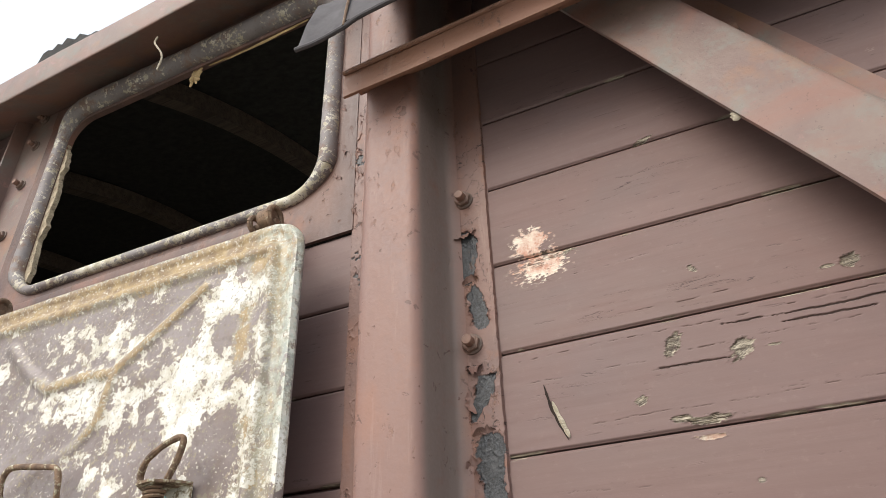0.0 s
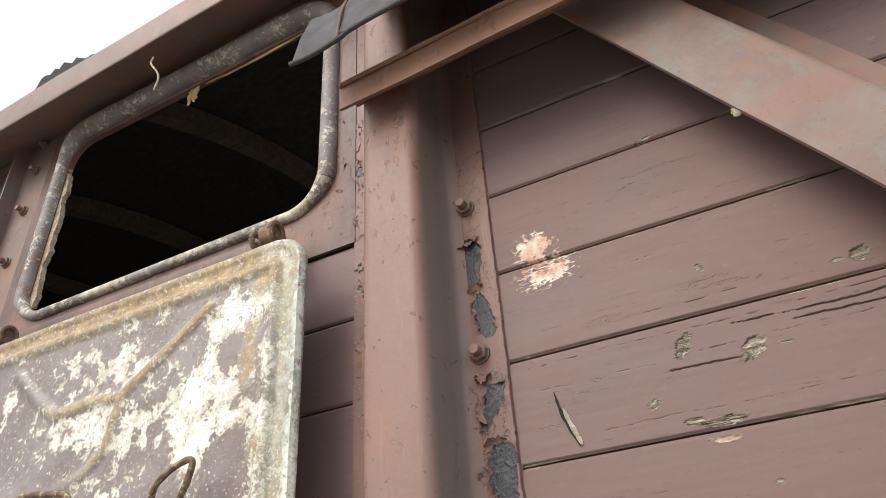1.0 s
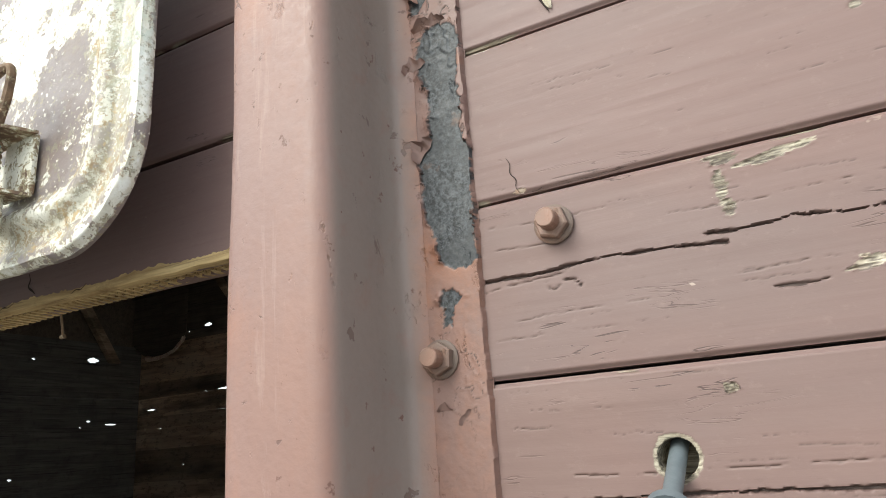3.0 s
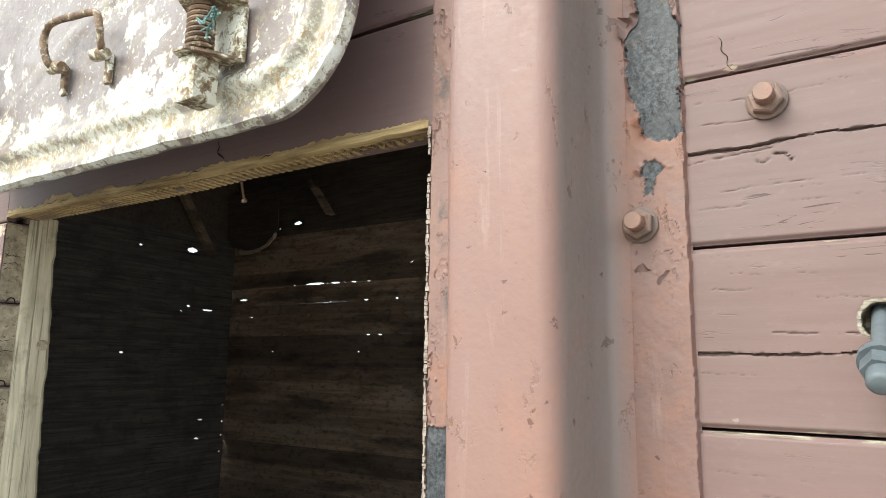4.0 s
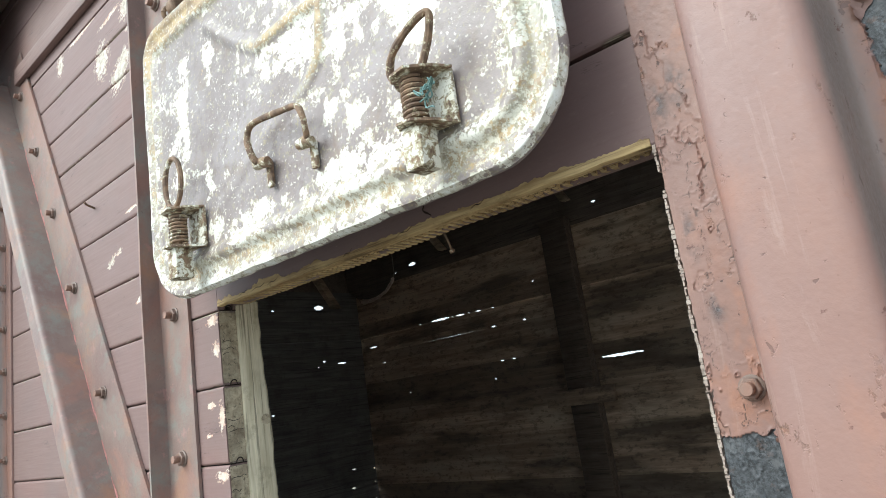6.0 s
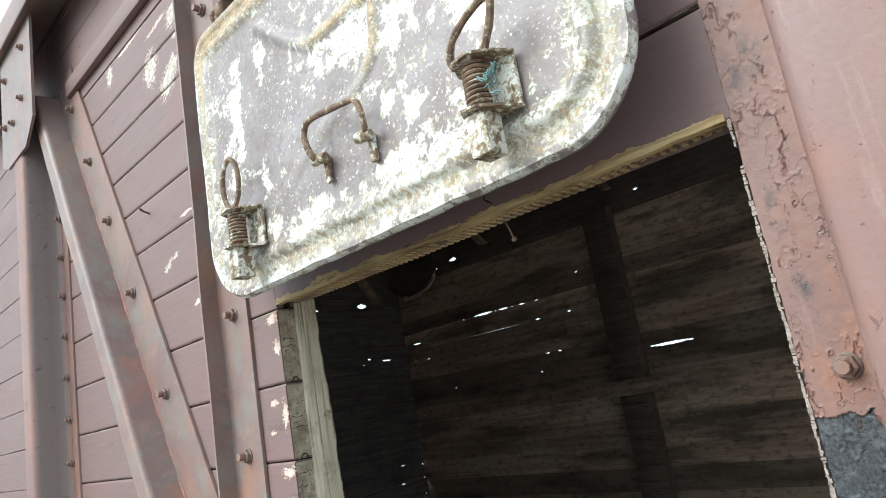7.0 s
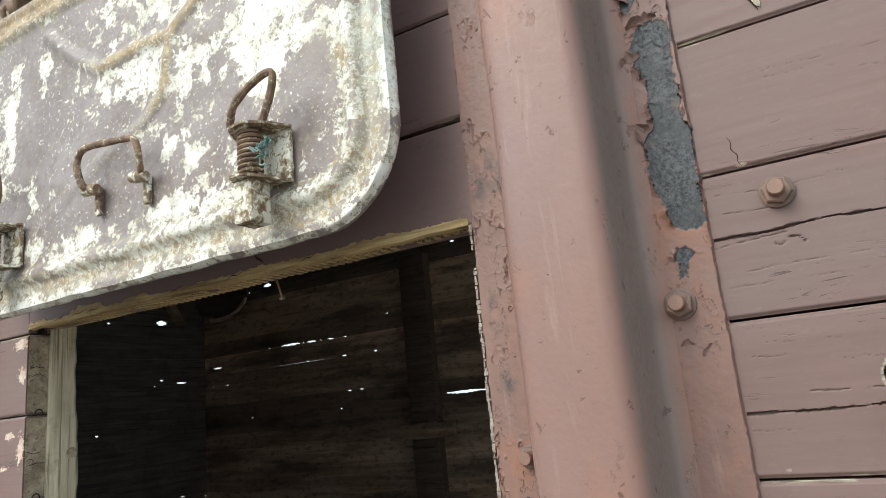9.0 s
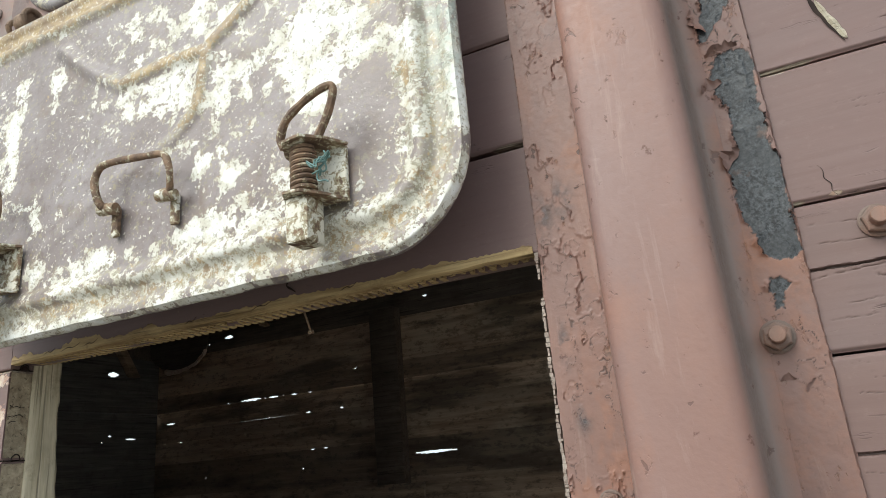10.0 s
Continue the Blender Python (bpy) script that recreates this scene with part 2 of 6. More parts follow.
def peeling_white():
    """The hatch cover: chalky white paint that has come off a mauve-brown sheet, with ochre rust along the pressings."""
    m = Nodes("peeling_white_paint")
    amount = m.attribute("paint")
    stain = m.attribute("stain")
    blot = m.noise(17, 7, 0.60, None, 0.35)
    mid = m.noise(46, 6, 0.62, None, 0.25)
    fine = m.noise(170, 4, 0.6)
    grit = m.noise(420, 3, 0.6)
    level = m.math("ADD", m.math("ADD", m.math("MULTIPLY", blot, 0.42), m.math("MULTIPLY", mid, 0.44)), m.math("ADD", m.math("MULTIPLY", fine, 0.14), amount))
    white = m.step(level, 0.549, 0.556)
    thin = m.step(level, 0.515, 0.556)
    metal = m.mix(m.step(m.noise(8, 5, 0.6), 0.35, 0.65), (0.198, 0.156, 0.148), (0.285, 0.244, 0.242))
    metal = m.mix(m.step(m.noise(70, 6, 0.7), 0.50, 0.66, 0, 0.65), metal, (0.150, 0.112, 0.098))
    metal = m.mix(m.step(m.noise(26, 5, 0.65), 0.56, 0.68, 0, 0.5), metal, (0.215, 0.150, 0.105))
    speck = m.math("MULTIPLY", m.step(m.noise(190, 3, 0.6), 0.615, 0.64), m.step(m.noise(11, 5, 0.65), 0.42, 0.54))
    tone = m.mix(m.math("MULTIPLY", speck, 0.9), metal, (0.70, 0.66, 0.57))
    halo = m.math("MULTIPLY", m.step(level, 0.530, 0.552), m.step(m.noise(90, 5, 0.7), 0.40, 0.56))
    tone = m.mix(m.math("MULTIPLY", halo, 0.8), tone, m.mix(m.step(fine, 0.42, 0.58), (0.36, 0.265, 0.150), (0.62, 0.55, 0.42)))
    tone = m.mix(m.math("MULTIPLY", thin, 0.18), tone, (0.52, 0.45, 0.34))
    chalk = m.mix(m.step(m.noise(38, 6, 0.7), 0.42, 0.66), (0.78, 0.765, 0.715), (0.62, 0.585, 0.495))
    core = m.step(level, 0.60, 0.66)
    chalk = m.mix(m.step(m.noise(21, 6, 0.68), 0.50, 0.62, 0, 0.65), chalk, (0.54, 0.51, 0.41))
    chalk = m.mix(core, chalk, (0.82, 0.815, 0.79))
    tone = m.mix(white, tone, chalk)
    # small bare spots inside the paint
    hole = m.math("MULTIPLY", m.math("MULTIPLY", white, m.step(m.math("ADD", m.noise(115, 5, 0.7), m.math("MULTIPLY", stain, 0.20)), 0.575, 0.60)), m.step(core, 0.0, 1.0, 0.95, 0.25))
    tone = m.mix(hole, tone, m.mix(m.step(grit, 0.42, 0.58), (0.245, 0.205, 0.155), (0.46, 0.40, 0.30)))
    tone = m.mix(m.math("MULTIPLY", m.step(stain, 0.05, 0.13, 0, 0.5), m.step(m.noise(24, 5, 0.65), 0.34, 0.56)), tone, (0.47, 0.43, 0.32))
    lichen = m.step(m.math("ADD", m.noise(130, 7, 0.75), m.math("MULTIPLY", stain, 0.42)), 0.555, 0.62, 0, 0.8)
    tone = m.mix(lichen, tone, m.mix(m.step(m.noise(26, 3), 0.4, 0.6), (0.36, 0.310, 0.195), (0.255, 0.232, 0.170)))
    ochre = m.math("MULTIPLY", m.step(m.math("ADD", m.math("ADD", m.math("MULTIPLY", m.noise(150, 6, 0.75), 0.6), m.math("MULTIPLY", m.noise(38, 5, 0.65), 0.4)), m.math("MULTIPLY", stain, 0.75)), 0.625, 0.655), 0.85)
    tone = m.mix(ochre, tone, m.mix(m.step(m.noise(50, 4, 0.6), 0.4, 0.62), (0.46, 0.330, 0.165), (0.27, 0.180, 0.100)))
    tone = m.mix(m.math("MULTIPLY", m.step(m.noise(230, 4, 0.6), 0.585, 0.61), m.step(stain, 0.06, 0.16, 0, 0.75)), tone, (0.72, 0.68, 0.58))
    green = m.math("MULTIPLY", m.attribute("green"), m.step(m.noise(75, 6, 0.7), 0.40, 0.58, 0, 0.6))
    tone = m.mix(green, tone, (0.52, 0.60, 0.55))
    pits = m.step(m.noise(210, 4, 0.7), 0.665, 0.70, 0, 0.8)
    tone = m.mix(pits, tone, (0.115, 0.085, 0.065))
    height = m.math("ADD", m.math("MULTIPLY", m.math("SUBTRACT", white, m.math("MULTIPLY", hole, 0.8)), 0.9), m.math("ADD", m.math("MULTIPLY", fine, 0.5), m.math("MULTIPLY", m.noise(40, 6, 0.65), 0.7)))
    m.bump(height, 0.6, 0.0013)
    return m.done(tone, m.mix(white, (0.40, 0.40, 0.40), (0.66, 0.66, 0.66)))


def raw_wood(name, a, b, along=(0.08, 1, 1), scale=55):
    m = Nodes(name)
    g = m.noise(scale, 6, 0.65, m.scaled(*along), 0.4)
    c = m.noise(6, 4, 0.6)
    tone = m.mix(m.step(g, 0.32, 0.68), a, b)
    tone = m.mix(m.step(c, 0.5, 0.7, 0, 0.45), tone, tuple(0.45 * v for v in a))
    line = m.noise(scale * 2.6, 4, 0.6, m.scaled(*[0.35 * v if v < 1 else v for v in along]), 0.6)
    tone = m.mix(m.step(line, 0.57, 0.66, 0, 0.7), tone, tuple(0.30 * v for v in a))
    tone = m.mix(m.step(m.noise(22, 6, 0.7), 0.55, 0.68, 0, 0.5), tone, tuple(0.6 * v for v in a))
    m.bump(m.math("SUBTRACT", g, m.step(line, 0.57, 0.66, 0, 0.5)), 0.6, 0.0018)
    return m.done(tone, 0.8)


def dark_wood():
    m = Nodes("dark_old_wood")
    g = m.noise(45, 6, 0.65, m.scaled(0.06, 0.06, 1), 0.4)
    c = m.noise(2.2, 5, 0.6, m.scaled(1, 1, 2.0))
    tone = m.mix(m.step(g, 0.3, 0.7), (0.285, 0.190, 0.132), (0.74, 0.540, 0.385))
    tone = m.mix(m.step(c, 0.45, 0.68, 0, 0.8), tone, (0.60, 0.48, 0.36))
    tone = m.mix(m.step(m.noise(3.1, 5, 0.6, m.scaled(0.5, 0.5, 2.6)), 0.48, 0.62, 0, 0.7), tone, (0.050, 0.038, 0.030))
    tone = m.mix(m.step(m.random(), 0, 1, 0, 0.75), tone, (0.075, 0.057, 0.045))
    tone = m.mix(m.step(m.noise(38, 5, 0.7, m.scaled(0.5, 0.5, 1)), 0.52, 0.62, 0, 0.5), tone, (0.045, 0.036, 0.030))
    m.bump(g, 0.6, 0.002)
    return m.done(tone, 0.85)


def rim_paint(name, white, rust):
    """A rolled steel rim: grey-lavender old paint, rubbed cream along the crown, rust where it has gone."""
    m = Nodes(name)
    broad = m.noise(7, 5, 0.6)
    fine = m.noise(210, 5, 0.7)
    tone = m.mix(m.step(broad, 0.35, 0.65), (0.175, 0.150, 0.150), (0.285, 0.262, 0.262))
    tone = m.mix(m.step(m.noise(24, 6, 0.7), 0.52, 0.64, 0, rust), tone, (0.215, 0.120, 0.075))
    level = m.math("ADD", m.math("MULTIPLY", m.noise(19, 5, 0.65), 0.45), m.math("MULTIPLY", m.noise(120, 5, 0.7), 0.55))
    tone = m.mix(m.step(level, 0.57 - white, 0.60 - white), tone, m.mix(m.step(m.noise(60, 4), 0.4, 0.6), (0.72, 0.69, 0.60), (0.46, 0.41, 0.30)))
    tone = m.mix(m.step(fine, 0.60, 0.68, 0, 0.75), tone, (0.10, 0.070, 0.052))
    m.bump(m.math("ADD", level, m.math("MULTIPLY", fine, 0.4)), 0.6, 0.0018)
    return m.done(tone, 0.6)


def crust(name, gone):
    """Thick old cream paint in chips over brown rust; gone: how much of it has come off."""
    m = Nodes(name)
    fine = m.noise(230, 5, 0.7)
    chips = m.noise(95, 6, 0.7, None, 0.5)
    level = m.math("SUBTRACT", m.math("ADD", m.math("MULTIPLY", chips, 0.7), m.math("MULTIPLY", m.noise(34, 4, 0.6), 0.3)), gone)
    tone = m.mix(m.step(m.noise(60, 4, 0.6), 0.4, 0.6), (0.125, 0.078, 0.052), (0.250, 0.158, 0.098))
    tone = m.mix(m.step(level, 0.425, 0.455), tone, m.mix(m.step(m.noise(48, 4, 0.6), 0.4, 0.6), (0.30, 0.245, 0.150), (0.44, 0.39, 0.27)))
    tone = m.mix(m.step(level, 0.480, 0.500), tone, (0.74, 0.71, 0.62))
    tone = m.mix(m.step(fine, 0.58, 0.66, 0, 0.75), tone, (0.095, 0.062, 0.042))
    m.bump(m.math("ADD", level, m.math("MULTIPLY", fine, 0.35)), 0.8, 0.0025)
    return m.done(tone, 0.75)


def gravel():
    m = Nodes("pale_bounce_gravel")
    stones = m.voronoi(28, None, "F1")
    broad = m.noise(0.35, 5, 0.6)
    tone = m.mix(m.step(m.noise(38, 4, 0.7), 0.35, 0.65), (0.185, 0.176, 0.158), (0.390, 0.372, 0.335))
    tone = m.mix(m.step(stones, 0.2, 0.65), tone, (0.150, 0.140, 0.122))
    tone = m.mix(m.step(broad, 0.42, 0.62, 0, 0.5), tone, (0.190, 0.180, 0.130))
    m.bump(stones, 0.8, -0.02)
    return m.done(tone, 0.95)


def plain(name, a, b, scale=30, rough=0.7, metal=0.0, depth=0.001):
    m = Nodes(name)
    n = m.noise(scale, 5, 0.6)
    m.bump(m.noise(scale * 3, 4), 0.4, depth)
    return m.done(m.mix(m.step(n, 0.3, 0.7), a, b), rough, metal)


WOOD = painted_wood()
STEEL = painted_steel("pillar_paint", (0.198, 0.116, 0.102), (0.256, 0.162, 0.144), 0.26, 0.6, 0.9)
FLANGE = painted_steel("flaking_flange_paint", (0.165, 0.098, 0.086), (0.225, 0.140, 0.122), 0.32, 1.0, 0.9)
MAUVE = weathered_brace("mottled_mauve_paint")
PATINA = weathered_brace("mottled_brace_paint", 1.15, 1.3)
LEDGE = painted_steel("rusty_ledge_paint", (0.190, 0.092, 0.058), (0.275, 0.142, 0.092), 0.6, 0.9, 1.0)
FRAME = painted_steel("rusty_frame_paint", (0.092, 0.060, 0.056), (0.150, 0.094, 0.082), 0.40, 1.0, 1.0)
BARE = bare_steel()
RUST = rusty_steel()
WHITE = peeling_white()
BOLTED = painted_steel("painted_rusty_bolt", (0.120, 0.086, 0.072), (0.185, 0.140, 0.116), 0.30, 1.0, 1.0)
PALE = raw_wood("weathered_stud_wood", (0.40, 0.340, 0.230), (0.74, 0.660, 0.500), (1, 1, 0.07), 75)
LINTEL = raw_wood("lintel_wood", (0.250, 0.152, 0.062), (0.68, 0.510, 0.265), (0.09, 1, 1), 80)
ENDGRAIN = raw_wood("plank_end_grain", (0.26, 0.205, 0.140), (0.60, 0.510, 0.370), (1, 1, 1), 70)
SCAR = plain("worn_white_paint", (0.20, 0.150, 0.125), (0.44, 0.375, 0.325), 120, 0.8)
SPLINTER = raw_wood("raw_splintered_wood", (0.36, 0.31, 0.22), (0.64, 0.58, 0.47), (0.2, 1, 1), 120)
DARK = dark_wood()
CRACK = plain("crack_shadow_dirt", (0.020, 0.013, 0.011), (0.035, 0.022, 0.018), 60, 0.95)
GREYPAINT = plain("grey_painted_rod", (0.095, 0.112, 0.125), (0.145, 0.165, 0.178), 45, 0.5)
SHEET = plain("grey_galvanised_sheet", (0.058, 0.054, 0.060), (0.115, 0.108, 0.118), 26, 0.8, 0.0)
FELT = plain("black_roofing_felt", (0.02, 0.02, 0.02), (0.05, 0.048, 0.045), 40, 0.95)
# pale pink that gives the torn rim in the roof corner its lit look
LIT_PINK = plain("lit_rim_pink", (0.52, 0.33, 0.26), (0.78, 0.68, 0.58), 90, 0.8)
CRUST = crust("crusted_cream_paint", 0.010)
FLAKED = crust("flaked_cream_paint", 0.050)
FEW = crust("rust_with_cream_remains", 0.108)
CHALK = rim_paint("white_chalky_rim", 0.085, 0.5)
ROLL = rim_paint("dull_rusty_roll", 0.030, 0.7)
PINK = plain("rubbed_pink_undercoat", (0.36, 0.135, 0.125), (0.50, 0.25, 0.23), 70, 0.7)
# darker brown than the boards behind the posts
DARK_POST = raw_wood("dark_post_timber", (0.075, 0.055, 0.044), (0.160, 0.120, 0.092))
# dark brown that holds the dimness up under the roof in its colour
LINER = raw_wood("dim_lining", (0.085, 0.068, 0.058), (0.180, 0.142, 0.116))
# end boards: far darker than the side boards, their dimness put into the colour
DIM = raw_wood("dim_end_boards", (0.080, 0.076, 0.074), (0.200, 0.186, 0.176), (0.06, 0.06, 1), 45)
BOUNCE = raw_wood("pale_bounce_floor", (0.42, 0.37, 0.29), (0.66, 0.60, 0.48), (0.07, 1, 1))
GREEN = plain("verdigris_thread", (0.085, 0.170, 0.160), (0.19, 0.29, 0.275), 120, 0.8)
GROUND = gravel()


# ---- mesh helpers ----
def thing(name, x, y, z, label, category, group="", kind=""):
    ob = new(name)
    ob.location = (x, y, z)
    ob.empty_display_size = 0.05
    return tagged(ob, label, category, group, kind)


def solid(name, bm, material, smooth=True):
    mesh = bpy.data.meshes.new(name)
    bmesh.ops.recalc_face_normals(bm, faces=bm.faces[:])
    bm.to_mesh(mesh)
    bm.free()
    for p in mesh.polygons:
        p.use_smooth = smooth
    mesh.materials.append(material)
    if smooth:
        mesh.set_sharp_from_angle(angle=radians(40))
    return new(name, mesh)


def world_of(ob):
    """Where an object stands, worked out up its parents."""
    m = ob.matrix_basis.copy()
    return world_of(ob.parent) @ ob.matrix_parent_inverse @ m if ob.parent else m


def part(name, bm, material, parent, label="", smooth=True):
    """One mesh in world coordinates, as a part of parent."""
    ob = solid(name, bm, material, smooth)
    ob.parent = parent
    ob.matrix_parent_inverse = world_of(parent).inverted()
    return tagged(ob, label)


def shared(name, mesh, m, parent, label=""):
    """One more object on a mesh that alike pieces share."""
    ob = new(name, mesh)
    ob.parent = parent
    ob.matrix_parent_inverse = world_of(parent).inverted()
    ob.matrix_basis = m
    return tagged(ob, label)


def box(bm, x0, x1, y0, y1, z0, z1, bevel=0.0):
    v = [bm.verts.new(c) for c in ((x0, y0, z0), (x1, y0, z0), (x1, y1, z0), (x0, y1, z0), (x0, y0, z1), (x1, y0, z1), (x1, y1, z1), (x0, y1, z1))]
    f = [bm.faces.new([v[i] for i in q]) for q in ((0, 3, 2, 1), (4, 5, 6, 7), (0, 1, 5, 4), (1, 2, 6, 5), (2, 3, 7, 6), (3, 0, 4, 7))]
    if bevel:
        edges = {e for q in f for e in q.edges}
        bmesh.ops.bevel(bm, geom=list(edges), offset=bevel, segments=2, affect="EDGES", profile=0.5)


def sweep(bm, rings, closed=True, caps=True):
    """Skin rings of equally many points."""
    rows = [[bm.verts.new(p) for p in ring] for ring in rings]
    n = len(rows[0])
    for a, b in zip(rows, rows[1:]):
        for i in range(n if closed else n - 1):
            j = (i + 1) % n
            bm.faces.new((a[i], a[j], b[j], b[i]))
    if caps and closed:
        bm.faces.new(rows[0][::-1])
        bm.faces.new(rows[-1])
    return rows


def tube(bm, path, r, sides=10, closed=False, wobble=0.0):
    path = [Vector(p) for p in path]
    rings, up = [], None
    n = len(path)
    for i, p in enumerate(path):
        a = path[(i - 1) % n] if closed or i else p
        b = path[(i + 1) % n] if closed or i < n - 1 else p
        d = (b - a).normalized()
        if up is None:
            up = d.orthogonal().normalized()
        up = (up - d * up.dot(d)).normalized()
        side = d.cross(up)
        rr = r * (1 + wobble * noise.noise(p * 60))
        rings.append([p + rr * (math.cos(k * 2 * math.pi / sides) * up + math.sin(k * 2 * math.pi / sides) * side) for k in range(sides)])
    if closed:
        rings.append(rings[0])
    rows = sweep(bm, rings, True, not closed)
    if closed:
        bmesh.ops.remove_doubles(bm, verts=[v for v in bm.verts], dist=1e-6)
    return rows


def smooth_path(points, steps=8):
    """A Catmull-Rom curve through the points."""
    p = [Vector(q) for q in points]
    p = [2 * p[0] - p[1], *p, 2 * p[-1] - p[-2]]
    out = []
    for i in range(1, len(p) - 2):
        for k in range(steps):
            t = k / steps
            out.append(0.5 * (2 * p[i] + (p[i + 1] - p[i - 1]) * t + (2 * p[i - 1] - 5 * p[i] + 4 * p[i + 1] - p[i + 2]) * t * t + (3 * p[i] - p[i - 1] - 3 * p[i + 1] + p[i + 2]) * t ** 3))
    return [*out, p[-2]]


def rounded(profile, radius, steps=4):
    """An open profile of 2D points with its inner corners rounded."""
    out = [Vector(profile[0])]
    for a, b, c in zip(profile, profile[1:], profile[2:]):
        a, b, c = Vector(a), Vector(b), Vector(c)
        r = min(radius, 0.45 * (a - b).length, 0.45 * (c - b).length)
        s, e = b + (a - b).normalized() * r, b + (c - b).normalized() * r
        for k in range(steps + 1):
            t = k / steps
            out.append((1 - t) ** 2 * s + 2 * t * (1 - t) * b + t * t * e)
    return [*out, Vector(profile[-1])]


def folded(bm, profile, thick, place, lengths, wave=0.0):
    """A folded sheet: an open profile with thickness, drawn out along lengths; place(p, q, s) gives the point."""
    pts = [Vector(p) for p in profile]
    outer, inner = [], []
    for i, p in enumerate(pts):
        a, b = pts[max(i - 1, 0)], pts[min(i + 1, len(pts) - 1)]
        d = (b - a).normalized()
        outer.append(p)
        inner.append(p + thick * Vector((-d.y, d.x)))
    loop = outer + inner[::-1]
    rings = []
    for s in lengths:
        ring = []
        for q in loop:
            v = Vector(place(q.x, q.y, s))
            if wave:
                v += wave * noise.noise_vector(v * 7)
            ring.append(v)
        rings.append(ring)
    sweep(bm, rings)


def ragged(cx, cz, rx, rz, rough=0.3, count=36, seed=0.0, turn=0.0):
    """An uneven closed outline in the x-z plane."""
    out = []
    for k in range(count):
        a = 2 * math.pi * k / count
        s = 1 + rough * (noise.noise(Vector((2.2 * math.cos(a) + seed, 2.2 * math.sin(a), seed * 1.7))) * 1.3 + 0.6 * noise.noise(Vector((7 * math.cos(a), 7 * math.sin(a) + seed, seed))))
        x, z = rx * s * math.cos(a), rz * s * math.sin(a)
        out.append((cx + x * math.cos(turn) - z * math.sin(turn), cz + x * math.sin(turn) + z * math.cos(turn)))
    return out


def scab(bm, outline, y, height):
    """A thin uneven patch that lies on a wall facing -y."""
    cx = sum(p[0] for p in outline) / len(outline)
    cz = sum(p[1] for p in outline) / len(outline)
    rim = [bm.verts.new((x, y, z)) for x, z in outline]
    mid = [bm.verts.new((cx + 0.72 * (x - cx), y - height * (0.7 + 0.5 * noise.noise(Vector((x * 200, z * 200, 1)))), cz + 0.72 * (z - cz))) for x, z in outline]
    top = bm.verts.new((cx, y - height, cz))
    n = len(rim)
    for i in range(n):
        j = (i + 1) % n
        bm.faces.new((rim[i], rim[j], mid[j], mid[i]))
        bm.faces.new((mid[i], mid[j], top))


def sliver(bm, path, width, y, height=0.0005):
    """A tapering strip along a path in the x-z plane: a crack or a splinter."""
    p = smooth_path([(x, y, z) for x, z in path], 5)
    rows = []
    for i, q in enumerate(p):
        t = i / (len(p) - 1)
        w = width * (0.15 + math.sin(math.pi * min(1, max(0, t))) ** 0.6) * (0.75 + 0.5 * noise.noise(q * 130))
        d = (p[min(i + 1, len(p) - 1)] - p[max(i - 1, 0)]).normalized()
        side = Vector((-d.z, 0, d.x))
        rows.append((q + side * w / 2, q + Vector((0, -height, 0)), q - side * w / 2))
    made = [[bm.verts.new(v) for v in r] for r in rows]
    for a, b in zip(made, made[1:]):
        for i in (0, 1):
            bm.faces.new((a[i], a[i + 1], b[i + 1], b[i]))


def flake(bm, x, y, z, length, depth, angle, lift, seed=0.0):
    """A curl of paint that stands off the steel along one edge."""
    n = 15
    c, s = math.cos(angle), math.sin(angle)
    rows = []
    for i in range(n):
        u = (i / (n - 1) - 0.5) * length
        jag = (1 + 0.9 * noise.noise(Vector((u * 260, seed, 3)))) * (0.25 + math.sin(math.pi * i / (n - 1)))
        rows.append([])
        for k in range(4):
            v = depth * jag * k / 3
            out = lift * (k / 3) ** 1.6 * (0.7 + 0.6 * noise.noise(Vector((u * 90, seed + 5, 0))))
            bend = 0.25 * depth * noise.noise(Vector((u * 110, seed + 9, 1)))
            rows[-1].append(bm.verts.new((x + u * c - (v + bend) * s, y - 0.0004 - out, z + u * s + (v + bend) * c)))
    for a, b in zip(rows, rows[1:]):
        for k in range(3):
            bm.faces.new((a[k], a[k + 1], b[k + 1], b[k]))


def hexagon_bolt(r=0.0105, shank=0.0068, reach=0.013, washer=0.0150):
    """A nut on a washer with the end of its bolt, pointing to -y from the origin."""
    bm = bmesh.new()
    for rad, y0, y1, sides in ((washer, 0.0, -0.003, 20), (r, -0.003, -0.0095, 6), (shank, -0.0095, -0.0095 - reach, 14)):
        rings = []
        for y, k in ((y0, 1.0), (y1 + 0.001, 1.0), (y1, 0.88)):
            rings.append([(rad * k * math.cos(2 * math.pi * i / sides), y, rad * k * math.sin(2 * math.pi * i / sides)) for i in range(sides)])
        sweep(bm, rings)
    mesh = bpy.data.meshes.new("bolt")
    bmesh.ops.recalc_face_normals(bm, faces=bm.faces[:])
    bm.to_mesh(mesh)
    bm.free()
    mesh.materials.append(BOLTED)
    return mesh


BOLT = hexagon_bolt(0.0122, 0.0070, 0.0115, 0.0142)
SMALL_BOLT = hexagon_bolt(0.0100, 0.0062, 0.008, 0.0116)


def bolt(parent, x, y, z, turn=0.0, mesh=BOLT, label=""):
    return shared("bolt", mesh, pose(x, y, z, 0, turn, 0), parent, label)


